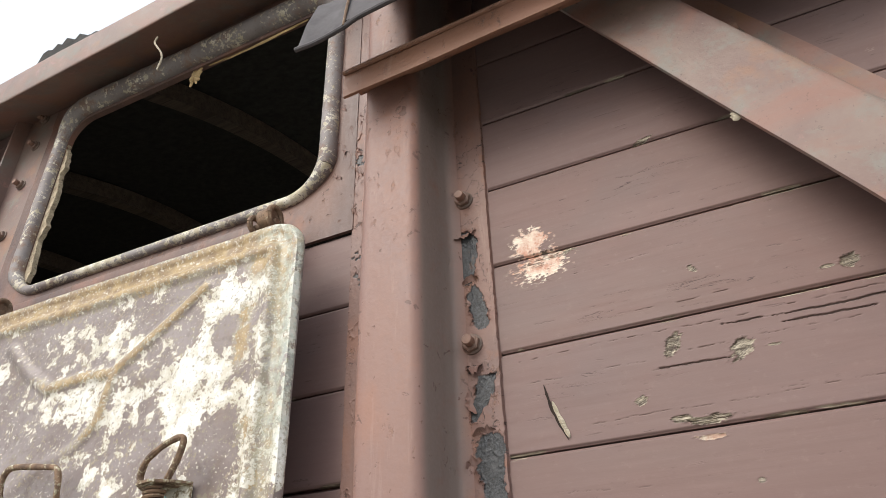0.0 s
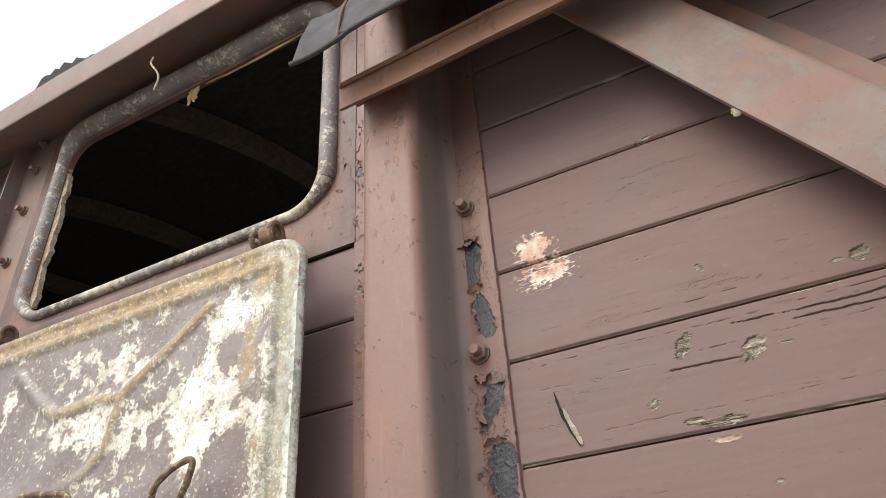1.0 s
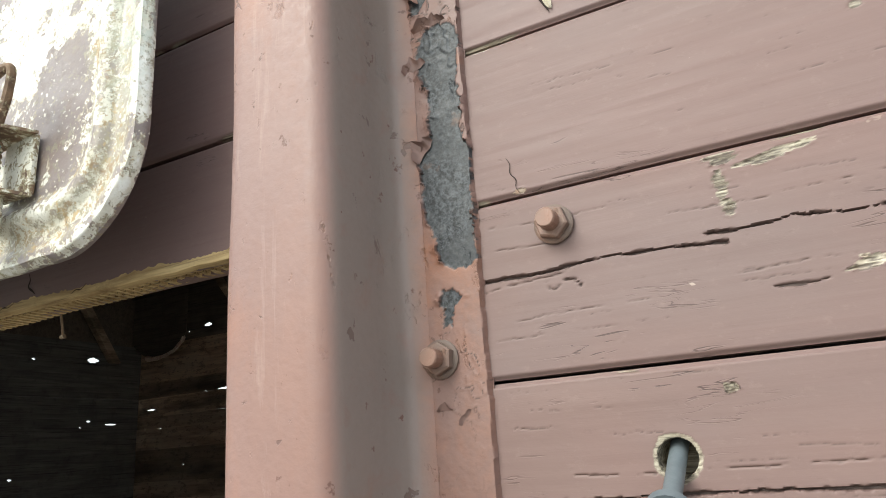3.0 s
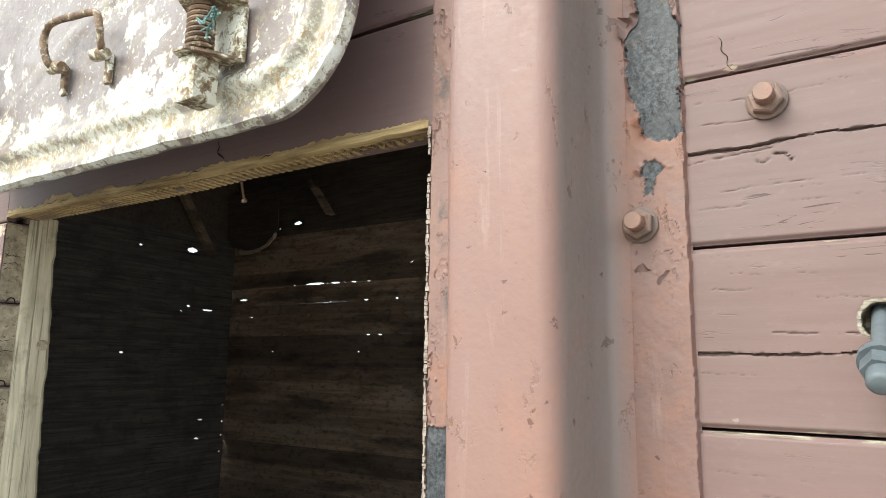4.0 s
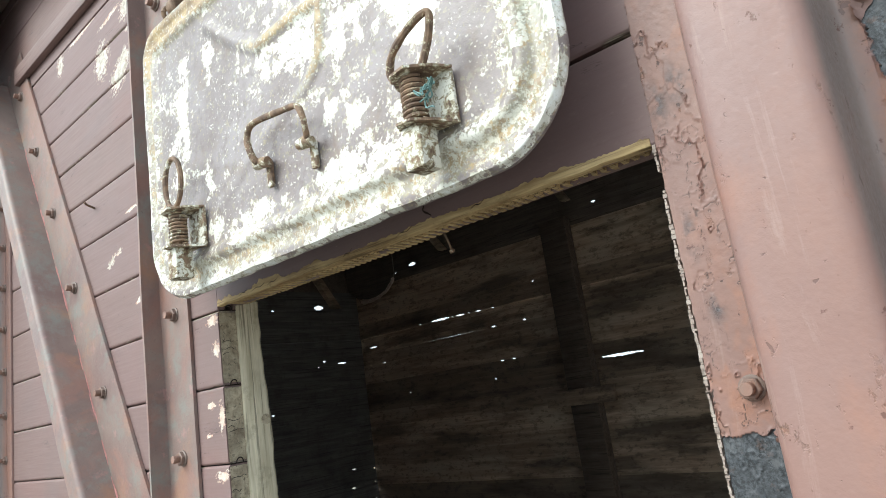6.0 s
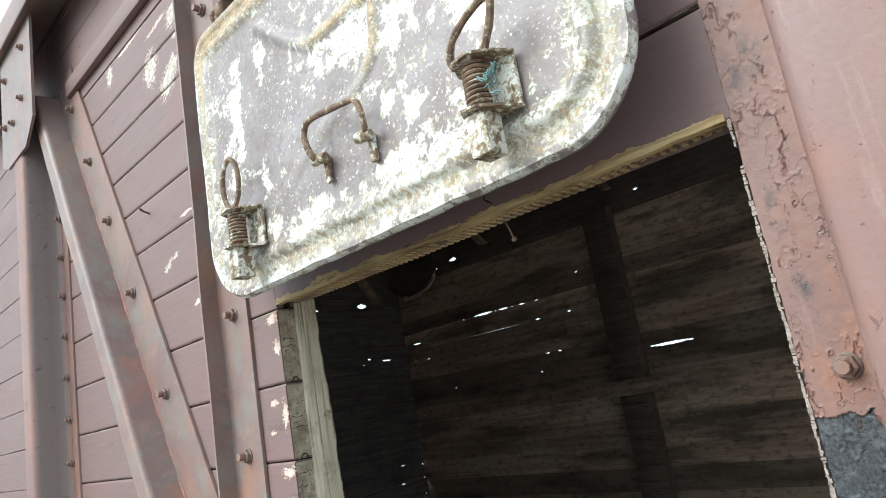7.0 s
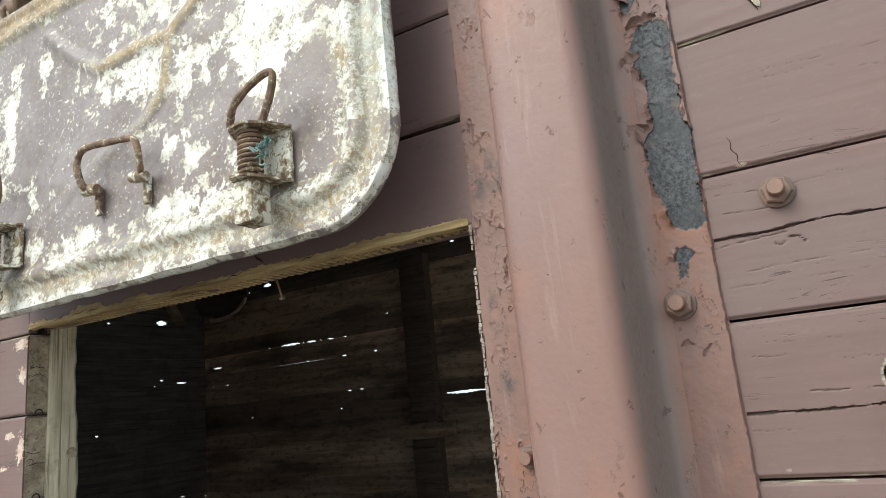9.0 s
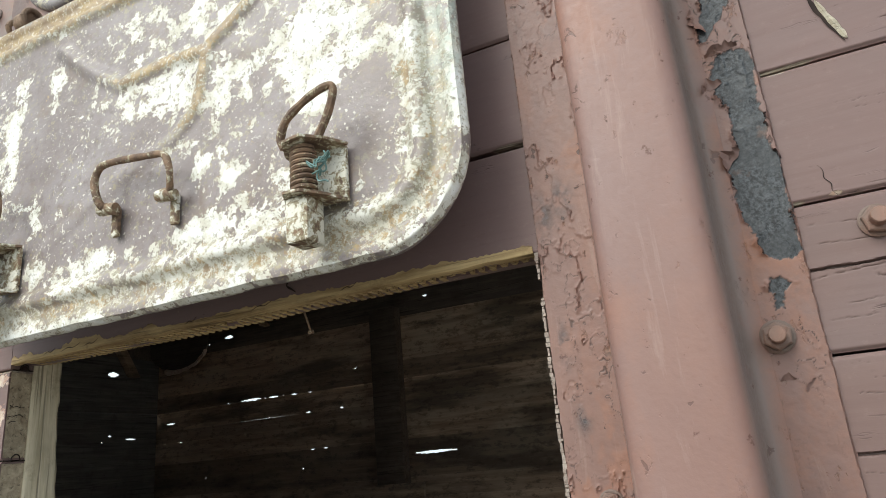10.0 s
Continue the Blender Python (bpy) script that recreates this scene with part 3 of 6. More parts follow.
def plank(parent, x0, x1, z0, z1, y=0.0, thick=0.044, name="plank", material=WOOD, label=""):
    """One tongued board with eased edges and a slightly uneven face."""
    bm = bmesh.new()
    n = max(2, int((x1 - x0) / 0.12))
    e = 0.0020
    sag = 0.0015 * noise.noise(Vector((x0, z0 * 9, 4)))
    rings = []
    for i in range(n + 1):
        x = x0 + (x1 - x0) * i / n
        a, b = z0 + 0.0009 + 0.0009 * noise.noise(Vector((x * 5, z0 * 11, 0))), z1 - 0.0009 + 0.0009 * noise.noise(Vector((x * 5, z1 * 11, 7)))
        f = y + sag + 0.0009 * noise.noise(Vector((x * 3, z0 * 7, 2)))
        rings.append([(x, f + 0.4 * e, a + 0.15 * e), (x, f, a + e), (x, f - 0.0005, (a + b) / 2), (x, f, b - e), (x, f + 0.4 * e, b - 0.15 * e), (x, f + e * 1.5, b),
                      (x, y + 0.016, b), (x, y + 0.017, b + 0.006), (x, y + 0.027, b + 0.006), (x, y + 0.028, b), (x, y + thick, b), (x, y + thick, a),
                      (x, y + 0.030, a), (x, y + 0.029, a + 0.008), (x, y + 0.0155, a + 0.008), (x, y + 0.0145, a), (x, f + e * 1.5, a)])
    sweep(bm, rings)
    return part(name, bm, material, parent, label, False)


def value_noise(x, z, seed):
    """Smooth noise from 0 to 1 over arrays."""
    xi, zi = np.floor(x).astype(np.int64), np.floor(z).astype(np.int64)
    fx, fz = x - xi, z - zi
    fx, fz = fx * fx * (3 - 2 * fx), fz * fz * (3 - 2 * fz)

    def corner(a, b):
        h = (a * 374761393 + b * 668265263 + int(seed) * 1442695041) & 0x7FFFFFFF
        h = ((h ^ (h >> 13)) * 1274126177) & 0x7FFFFFFF
        return ((h ^ (h >> 16)) & 0xFFFF) / 65535.0

    return (corner(xi, zi) * (1 - fx) + corner(xi + 1, zi) * fx) * (1 - fz) + (corner(xi, zi + 1) * (1 - fx) + corner(xi + 1, zi + 1) * fx) * fz


def rough_noise(x, z, seed, octaves=4):
    total, weight = 0.0, 0.0
    for i in range(octaves):
        w = 0.6 ** i
        total = total + w * value_noise(x * 2 ** i, z * 2 ** i, seed + 17 * i)
        weight += w
    return total / weight


def ramp(a, b, v):
    t = np.clip((v - a) / (b - a), 0, 1)
    return t * t * (3 - 2 * t)


def relief(name, xs, zs, y, back, masks, material, parent, label=""):
    """A sheet or board whose face follows y[row, column], closed behind at depth back, with named masks on its points."""
    nz, nx = y.shape
    gx, gz = np.meshgrid(xs, zs)
    front = np.stack([gx, y, gz], -1).reshape(-1, 3)
    rim = np.concatenate([np.arange(nx), np.arange(1, nz) * nx + nx - 1, (nz - 1) * nx + np.arange(nx - 2, -1, -1), np.arange(nz - 2, 0, -1) * nx])
    rear = front[rim].copy()
    rear[:, 1] = back
    a = (np.arange(nz - 1)[:, None] * nx + np.arange(nx - 1)[None, :]).reshape(-1)
    quads = np.stack([a, a + 1, a + nx + 1, a + nx], -1)
    r = np.arange(len(rim)) + nx * nz
    side = np.stack([rim, r, np.roll(r, -1), np.roll(rim, -1)], -1)
    mesh = bpy.data.meshes.new(name)
    mesh.from_pydata(np.concatenate([front, rear]).tolist(), [], np.concatenate([quads, side]).tolist())
    mesh.polygons.foreach_set("use_smooth", np.ones(len(mesh.polygons), dtype=bool))
    mesh.set_sharp_from_angle(angle=radians(50))
    for key, mask in masks.items():
        layer = mesh.attributes.new(key, "FLOAT", "POINT")
        layer.data.foreach_set("value", np.concatenate([mask.reshape(-1), np.zeros(len(rim))]).astype(np.float32))
    mesh.materials.append(material)
    ob = new(name, mesh)
    ob.parent = parent
    ob.matrix_parent_inverse = world_of(parent).inverted()
    return tagged(ob, label)


def line_distance(gx, gz, path):
    best = np.full(gx.shape, 9.0)
    for (ax, az), (bx, bz) in zip(path, path[1:]):
        t = np.clip(((gx - ax) * (bx - ax) + (gz - az) * (bz - az)) / ((bx - ax) ** 2 + (bz - az) ** 2 + 1e-12), 0, 1)
        best = np.minimum(best, np.hypot(gx - ax - t * (bx - ax), gz - az - t * (bz - az)))
    return best


# ---- ground ----
# unseen ground, its tone kept pale to bounce light up under the wagon's edges
bm = bmesh.new()
bmesh.ops.create_grid(bm, x_segments=24, y_segments=24, size=600)
for v in bm.verts:
    v.co.z = 0.0 if v.co.length < 60 else 0.6 * noise.noise(v.co * 0.01)
tagged(solid("ground", bm, GROUND), "pale trampled gravel round the wagon, unseen and toned to bounce light up", "ground", "", "structure")

# ---- wagon body ----
PITCH, TOP_JOINT = 0.130, 2.370
# the unseen side opening from 1.15 to 3.25 is added to brighten the inside
LEFT_END, RIGHT_END, ADDED_GAP = -3.78, 3.6, 1.15
HATCH = (-1.018, -0.196)

wall_front = thing("wall_front", 0, 0, 0.3, "wagon side of weathered red-brown painted tongued boards", "wall", "", "structure")
near_planks = {}
for k in range(-6, 16):
    z1 = TOP_JOINT - PITCH * k
    z0 = z1 - PITCH
    if z1 <= 1.86 and z0 > 0.9:
        spans = ((LEFT_END, -2.22), (-2.22, HATCH[0]), (HATCH[1], 0.62), (0.62, ADDED_GAP))
    elif z0 > 2.36:
        spans = ((LEFT_END, -2.22), (-2.22, -1.12), (-0.19, 0.62), (0.62, ADDED_GAP))
    else:
        spans = ((LEFT_END, -2.22), (-2.22, -0.08), (-0.08, 0.62), (0.62, ADDED_GAP))
    if z0 > 2.10:
        spans = [q for q in spans if q[0] != -2.22] + ([(-1.12, -0.08)] if z0 < 2.36 else [])
    if 0 <= k <= 2:
        spans = [(a, -0.36) if b == -0.08 else (a, b) for a, b in spans]
    if -2 <= k <= 7:
        spans = [(a, 0.016) if b == 0.62 else (a, b) for a, b in spans]
        near_planks[k, "worn"] = (z0, z1)
    if 2 <= k <= 7:
        near_planks[k, "left"] = (z0, z1)
        spans = [q for q in spans if q[0] != -2.22] + ([(-1.16, -0.36)] if k == 2 else [(-1.16, -1.016)] if k == 3 else [])
    for x0, x1 in spans:
        near_planks[k, round(x0, 2)] = plank(wall_front, x0 + 0.0004, x1 - 0.0004, z0, z1)
    if 0 <= k <= 2:
        near_planks[k, "gap"] = (z0, z1)
    if k == 3:
        near_planks[k, "over"] = plank(wall_front, -1.0156, -0.0804, z0 + 0.0075, z1 - 0.004)

for k in range(5, 9):
    plank(wall_front, -2.2196, -1.1204, 2.11 + 0.1112 * k, 2.11 + 0.1112 * (k + 1))
bm = bmesh.new()
box(bm, 3.25, RIGHT_END, 0.0, 0.044, 0.3, 3.15)
box(bm, ADDED_GAP, 3.25, 0.0, 0.044, 2.70, 3.15)
part("plain_boarding", bm, WOOD, wall_front, "", False)

# ---- pillars: hat-shaped steel posts ----
def pillar(x0, z0, z1, label):
    """A folded hat-section post: flanges on the boards, a proud face between them. x0: the right flange's edge."""
    root = thing("pillar", x0 - 0.116, -0.05, z0, label, "steel post", "posts of the wagon side")
    lengths = [z0 + (z1 - z0) * i / 40 for i in range(41)]
    prof = rounded([(x0 - 0.154, -0.001), (x0 - 0.154, -0.094), (x0 - 0.070, -0.094), (x0 - 0.0695, -0.030), (x0 - 0.064, -0.0085), (x0 - 0.046, -0.0010)], 0.014, 6)
    bm = bmesh.new()
    folded(bm, prof, -0.005, lambda p, q, s: (p, q, s), lengths, 0.0012)
    face = part("face", bm, STEEL, root, "pinkish oxide-red face with rust freckles, right side greyed by weathering and painted-in shade")
    # greys the right side: weathered paint together with shade put into the colour
    layer = face.data.attributes.new("grey_shade", "FLOAT", "POINT")
    for i, v in enumerate(face.data.vertices):
        if v.co.x > x0 - 0.083:
            layer.data[i].value = min(1.0, max(0.0, (v.co.y + 0.0935) / 0.009)) * min(1.0, max(0.0, (x0 - 0.046 - v.co.x) / 0.016))
    layer = face.data.attributes.new("rust", "FLOAT", "POINT")
    for i, v in enumerate(face.data.vertices):
        if v.co.x > x0 - 0.056:
            layer.data[i].value = 0.25 + 0.6 * math.exp(-((v.co.z - 1.86) / 0.22) ** 2)
        elif v.co.y < -0.08 and v.co.x > x0 - 0.10:
            layer.data[i].value = 0.20 + 0.45 * min(1.0, max(0.0, (v.co.z - 2.0) / 0.5))
        elif v.co.y < -0.08:
            layer.data[i].value = 0.35 * min(1.0, max(0.0, (v.co.z - 2.0) / 0.5))
    for name, a, b in (("flange", x0 - 0.073, x0), ("flange", x0 - 0.232, x0 - 0.151)):
        if x0 > 0:
            continue
        bm = bmesh.new()
        rings = []
        for s in [z0 + (z1 - z0) * i / 240 for i in range(241)]:
            j = 0.0022 * noise.noise(Vector((s * 45, a, 0))) + 0.0012 * noise.noise(Vector((s * 160, a, 3)))
            aa, bb = (a, b + j) if b == x0 else (a + 1.3 * j, b)
            m = (aa + bb) / 2
            rings.append([(aa, 0.0005, s), (aa, -0.0050, s), (m, -0.0055, s), (bb - 0.001, -0.0052, s), (bb, -0.0040, s), (bb, 0.0005, s)])
        sweep(bm, rings)
        part(name, bm, FLANGE, root, "flange with cracked, peeling paint")
    return root


main_pillar = pillar(0.037, 0.32, 3.0, "hat-section steel post with peeling oxide-red paint, bolted to the boards")
far_pillar = pillar(-2.100, 0.32, 2.78, "hat-section steel post with faded oxide-red paint and rivets")
for z in (2.360, 2.130, 1.740, 1.37):
    bolt(main_pillar, 0.001, -0.0055, z, 20 * z)
bolt(main_pillar, -0.157, -0.0055, 1.618, 12, SMALL_BOLT)
for i in range(14):
    bolt(far_pillar, -2.145, -0.0055, 1.05 + 0.12 * i, 0, SMALL_BOLT)

# bare patches where the paint has come off the flange, and curls of paint round them
PATCHES = ([(2.303, -0.012, 0.004), (2.290, -0.014, 0.016), (2.262, -0.010, 0.016), (2.240, -0.012, 0.014), (2.220, -0.002, 0.006)],
           [(2.216, 0.004, 0.010), (2.200, -0.002, 0.020), (2.175, 0.002, 0.026), (2.155, 0.006, 0.026), (2.148, 0.014, 0.022)],
           [(2.086, 0.006, 0.030), (2.066, 0.002, 0.028), (2.048, -0.003, 0.018), (2.030, -0.006, -0.001)],
           [(2.014, 0.006, 0.031), (1.992, -0.002, 0.033), (1.972, -0.004, 0.032), (1.950, 0.006, 0.032), (1.915, 0.004, 0.030), (1.902, -0.004, 0.035), (1.880, -0.006, 0.036), (1.850, -0.004, 0.036), (1.830, 0.001, 0.036), (1.812, 0.007, 0.035), (1.803, 0.016, 0.031)],
           [(1.790, 0.006, 0.014), (1.783, 0.004, 0.023), (1.775, 0.006, 0.016), (1.764, 0.006, 0.010)],
           [(2.100, -0.008, 0.006), (2.092, -0.006, 0.004)],
           [(1.580, -0.196, -0.150), (1.555, -0.197, -0.136), (1.50, -0.197, -0.132), (1.44, -0.197, -0.140), (1.38, -0.197, -0.150)])


def worn_flange(x0, x1, seed, sides):
    """A flange of the main post: thick cracked paint, lifted round the places where it has come off."""
    xs, zs = np.linspace(x0, x1, int((x1 - x0) / 0.0009)), np.linspace(1.30, 2.62, 1320)
    gx, gz = np.meshgrid(xs, zs)
    away = np.full(gx.shape, 9.0)
    warp = 0.0065 * (rough_noise(gx * 95, gz * 95, seed, 4) - 0.5) + 0.0030 * (rough_noise(gx * 420, gz * 420, seed + 4, 3) - 0.5)
    for rows in PATCHES:
        z = np.array([r[0] for r in rows][::-1])
        l, r = np.interp(zs, z, [q[1] for q in rows][::-1])[:, None], np.interp(zs, z, [q[2] for q in rows][::-1])[:, None]
        d = np.maximum(np.maximum(l - gx, gx - r), np.maximum(z[0] - gz, gz - z[-1]))
        away = np.minimum(away, d)
    away = away + 1.5 * warp
    bits = ramp(*((0.70, 0.72) if sides == "right" else (0.68, 0.70)), rough_noise(gx * 60, gz * 60, seed + 9, 4)) * ramp(0.50, 0.60, rough_noise(gx * 9, gz * 5, seed + 2, 2))
    busy = ramp(1.66, 1.76, gz) if sides == "right" else 1 + 0 * gz
    bare = np.maximum(1 - ramp(-0.0003, 0.0004, away), bits * busy * ramp(0.0, 0.3, busy * (2.15 - gz) + 2.0 * (gz - 2.1)) if sides == "left" else bits * 0)
    # paint cracks: ridges of a noise, in places
    ridge = np.abs(rough_noise(gx * 62, gz * 48, seed + 20, 3) - 0.5)
    zone = ramp(0.53, 0.62, rough_noise(gx * 12, gz * 7, seed + 30, 2)) * (0.15 + 0.85 * busy)
    if sides == "left":
        zone = np.maximum(zone, 0.75 * ramp(0.40, 0.56, rough_noise(gx * 12, gz * 7, seed + 30, 2)))
    lines = (1 - ramp(0.004, 0.011, ridge)) * zone * (1 - bare)
    curl = np.exp(-np.clip(away, 0, 1) / 0.0022) * ramp(0.46, 0.66, rough_noise(gx * 60, gz * 60, seed + 40, 2)) * (1 - bare)
    y = -0.0052 + 0.0009 * bare - 0.0038 * curl - 0.0007 * (1 - ramp(0.0, 0.05, ridge)) * zone + 0.0010 * lines - 0.0006 * rough_noise(gx * 130, gz * 110, seed + 50, 4)
    layer, blue = 1 + 0 * gz, 0 * gz
    if sides == "left":
        field = rough_noise(gx * 34, gz * 21, seed + 110, 5)
        layer = ramp(0.445, 0.452, field + 0.10 * (rough_noise(gx * 8, gz * 4, seed + 111, 2) - 0.4))
        rim_of = np.exp(-np.abs(field - 0.452) / 0.010) * layer * ramp(0.40, 0.62, rough_noise(gx * 40, gz * 40, seed + 112, 2))
        y = y - 0.0005 * layer * (1 - bare) - 0.0022 * rim_of * (1 - bare)
        for bx, bz, rx, rz in ((-0.182, 1.892, 0.009, 0.018), (-0.163, 1.905, 0.011, 0.018), (-0.171, 1.690, 0.007, 0.012), (-0.180, 1.76, 0.006, 0.02)):
            blue = np.maximum(blue, np.exp(-((gx - bx) / rx) ** 2 - ((gz - bz) / rz) ** 2) * ramp(0.35, 0.60, rough_noise(gx * 90, gz * 70, seed + 113, 4)))
        bare = np.maximum(bare, 0.75 * blue)
    free = (x1 - gx) if sides == "right" else (gx - x0)
    ragged_edge = 0.0020 * rough_noise(gz * 110, gz * 0 + 1, seed + 60, 4)
    y = y + 0.006 * (1 - ramp(0.0, 0.0012, free - ragged_edge))
    crack = np.maximum(lines, 0.85 * (1 - ramp(0.0, 0.0007, np.abs(away - 0.0002))) * ramp(0.50, 0.60, rough_noise(gx * 80, gz * 80, seed + 70, 2)))
    if sides == "left":
        crack = np.maximum(crack, (1 - ramp(0.0, 0.012, np.abs(field - 0.441))) * 0.65 * (1 - layer) * (1 - bare) * ramp(0.42, 0.56, rough_noise(gx * 40, gz * 40, seed + 114, 2)))
    inner = (gx - x0) if sides == "right" else (x1 - gx)
    cloud = rough_noise(gx * 22, gz * 11, seed + 80, 4)
    band = 0.30 + 0.70 * np.exp(-((gz - 1.82) / 0.20) ** 2) if sides == "right" else 0.25 + 0 * gz
    rust = np.clip(2.0 * band * np.exp(-np.clip(inner, 0, 1) / 0.060) * ramp(0.28, 0.62, cloud), 0, 1)
    for bz in (2.360, 2.130, 1.740, 1.37):
        rust = np.maximum(rust, 0.9 * np.exp(-((gx - 0.001) ** 2 + (gz - bz + 0.006) ** 2) / 0.00045) * ramp(0.3, 0.55, cloud))
    rust = np.maximum(rust, 0.25 * (1 - layer))
    rust = np.maximum(rust, (0.25 + 0.5 * busy) * ramp(0.60, 0.72, rough_noise(gx * 30, gz * 18, seed + 90, 4)))
    relief("flange", xs, zs, np.minimum(y, 0.001), 0.0012, {"bare": bare, "crack": crack, "rust": rust}, FLANGE, main_pillar, "flange with cracked, peeling paint over dark grey steel")
    for a, b in ((0.32, 1.30), (2.62, 3.0)):
        bm = bmesh.new()
        box(bm, x0, x1, -0.0052, 0.0005, a, b)
        part("flange_end", bm, FLANGE, main_pillar)


worn_flange(-0.036, 0.0375, 11, "right")
worn_flange(-0.1955, -0.114, 57, "left")
random.seed(4)
for x, z, length, depth, angle, lift in ((0.000, 2.301, 0.034, 0.007, 3.4, 0.007), (-0.014, 2.262, 0.022, 0.005, 1.7, 0.004), (0.004, 2.222, 0.024, 0.006, 0.2, 0.005), (0.002, 2.100, 0.022, 0.009, 3.3, 0.008),
                                         (-0.003, 2.052, 0.030, 0.007, 1.9, 0.007), (0.010, 2.012, 0.030, 0.006, 0.1, 0.007), (-0.004, 1.976, 0.020, 0.009, 0.4, 0.009), (0.000, 1.902, 0.022, 0.009, 0.9, 0.009),
                                         (0.002, 1.704, 0.012, 0.004, 0.1, 0.004), (0.018, 1.698, 0.013, 0.004, 0.9, 0.004)):
    bm = bmesh.new()
    flake(bm, x, -0.0055, z, length, depth, angle, lift, x * 100 + z)
    part("paint_flake", bm, FLANGE, main_pillar, "curled flake of red paint")
# pits and scabs of rust on the face of the post
for i in range(34):
    z = 1.42 + 0.045 * i + random.uniform(-0.02, 0.02)
    bm = bmesh.new()
    r = random.uniform(0.0018, 0.0050)
    x = random.choice((-0.048, -0.050, -0.052, -0.054, -0.054, -0.050, -0.085))
    scab(bm, ragged(x + random.uniform(-0.006, 0.003), z, r, 1.3 * r, 0.35, 14, i * 1.3), -0.0930, 0.0012)
    part("rust_scab", bm, random.choice((BARE, FLANGE, RUST)), main_pillar)
# splinters along the sawn edge of the hole
bm = bmesh.new()
z = 1.30
while z < 1.855:
    coarse = noise.noise(Vector((z * 30, 0, 0))) + 0.8 * noise.noise(Vector((z * 9, 4, 0)))
    tall = random.uniform(0.0008, 0.0050)
    w = 0.0009 + 0.0013 * coarse + random.uniform(-0.0008, 0.0008)
    if coarse > -0.45:
        box(bm, HATCH[1] - max(0.0004, w), HATCH[1] + random.uniform(0.0008, 0.0030), -0.0064, random.uniform(0.004, 0.012), z, z + tall)
    z += tall + random.choice((0.0002, 0.0003, 0.0005, 0.0012))
part("splintered_edge", bm, SCAR, main_pillar, "row of pale splinters along the sawn edge")


# ---- angle iron beside the hatch ----
stile = thing("stile", -1.16, -0.02, 0.32, "upright steel angle with mauve-brown paint, bolted to the boards", "steel angle")
bm = bmesh.new()
folded(bm, rounded([(-1.216, -0.042), (-1.216, -0.001), (-1.108, -0.001)], 0.008, 4), -0.006, lambda p, q, s: (p, q, s), [0.32 + 2.72 * i / 40 for i in range(41)], 0.0012)
part("angle", bm, MAUVE, stile)
for z in (3.02, 2.932, 2.808, 2.66, 2.52, 2.39, 1.868, 1.608, 1.35):
    bolt(stile, -1.156, -0.007, z, 30 * z)


# ---- diagonal braces: Z-shaped steel ----
def brace(offset, s0, s1, depth, label, paint, lean=0.527, front=0.088, rear=0.072):
    """Runs down to the right; offset: how far its web lies from the origin across its length; lean: the sine of its slant."""
    c = math.sqrt(1 - lean * lean)
    root = thing("brace", offset * c + lean * s1, -0.03, offset * lean - c * s1, label, "steel brace", "diagonal braces")
    prof = rounded([(-front, -depth), (0.0, -depth), (0.0, -0.001), (rear, -0.001)], 0.007, 4)
    bm = bmesh.new()
    folded(bm, prof, -0.006, lambda p, q, s: ((offset + p) * c + lean * s, q, (offset + p) * lean - c * s), [s0 + (s1 - s0) * i / 40 for i in range(41)], 0.0014)
    part("profile", bm, paint, root, "faded red-brown steel with rubbed pink edges")
    return root


right_brace = brace(1.631, -2.28, -0.35, 0.074, "diagonal steel brace with faded red-brown paint and rust stains", PATINA, 0.527, 0.093)
left_brace = brace(-0.525, -3.42, -1.2, 0.070, "diagonal steel brace with faded mauve paint, bolted to the boards", MAUVE, 0.482, 0.042, 0.134)
for i, s in enumerate((-3.285, -3.045, -2.807, -2.556, -2.260, -1.990, -1.730)):
    bolt(left_brace, -0.453 * 0.876 + 0.482 * s, -0.0065, -0.453 * 0.482 - 0.876 * s, 25 * i)
rng = random.Random(8)
for i in range(34):
    s = -3.1 + 0.046 * i + rng.uniform(-0.02, 0.02)
    n = -0.5165 + rng.uniform(-0.004, 0.005)
    half = rng.uniform(0.008, 0.040)
    bm = bmesh.new()
    sliver(bm, [(n * 0.876 + 0.482 * (s + q), n * 0.482 - 0.876 * (s + q)) for q in (-half, 0, half)], rng.uniform(0.004, 0.011), -0.0078, 0.0007)
    part("rubbed_edge", bm, PINK, left_brace, "rubbed pink line along the bend")
for s in (-1.9, -1.6, -1.2, -0.8):
    bolt(right_brace, 1.665 * 0.85 + 0.527 * s, -0.0065, 1.665 * 0.527 - 0.85 * s, 20)
bm = bmesh.new()
scab(bm, ragged(0.378, 2.309, 0.009, 0.007, 0.5, 20, 3.1), -0.074, 0.003)
part("torn_flake", bm, SPLINTER, right_brace)

gusset = thing("gusset_plate", -2.16, -0.1, 2.66, "pale faded steel gusset plate over the post's head", "steel plate")
bm = bmesh.new()
pts = [(-2.36, 2.60), (-2.30, 2.575), (-2.10, 2.575), (-2.02, 2.64), (-2.02, 3.02), (-2.36, 3.02)]
sweep(bm, [[(x, y, z) for x, z in pts] for y in (-0.096, -0.104)])
part("plate", bm, MAUVE, gusset)
for x, z in ((-2.31, 2.72), (-2.22, 2.70), (-2.12, 2.74), (-2.30, 2.88), (-2.10, 2.90)):
    bolt(gusset, x, -0.104, z, 10, SMALL_BOLT)


batten = thing("cover_strip", -1.6, -0.01, 2.700, "dark painted strip across the upper boards", "batten")
bm = bmesh.new()
box(bm, -2.0, -1.222, -0.020, -0.0012, 2.700, 2.752, 0.003)
part("strip", bm, WOOD, batten)


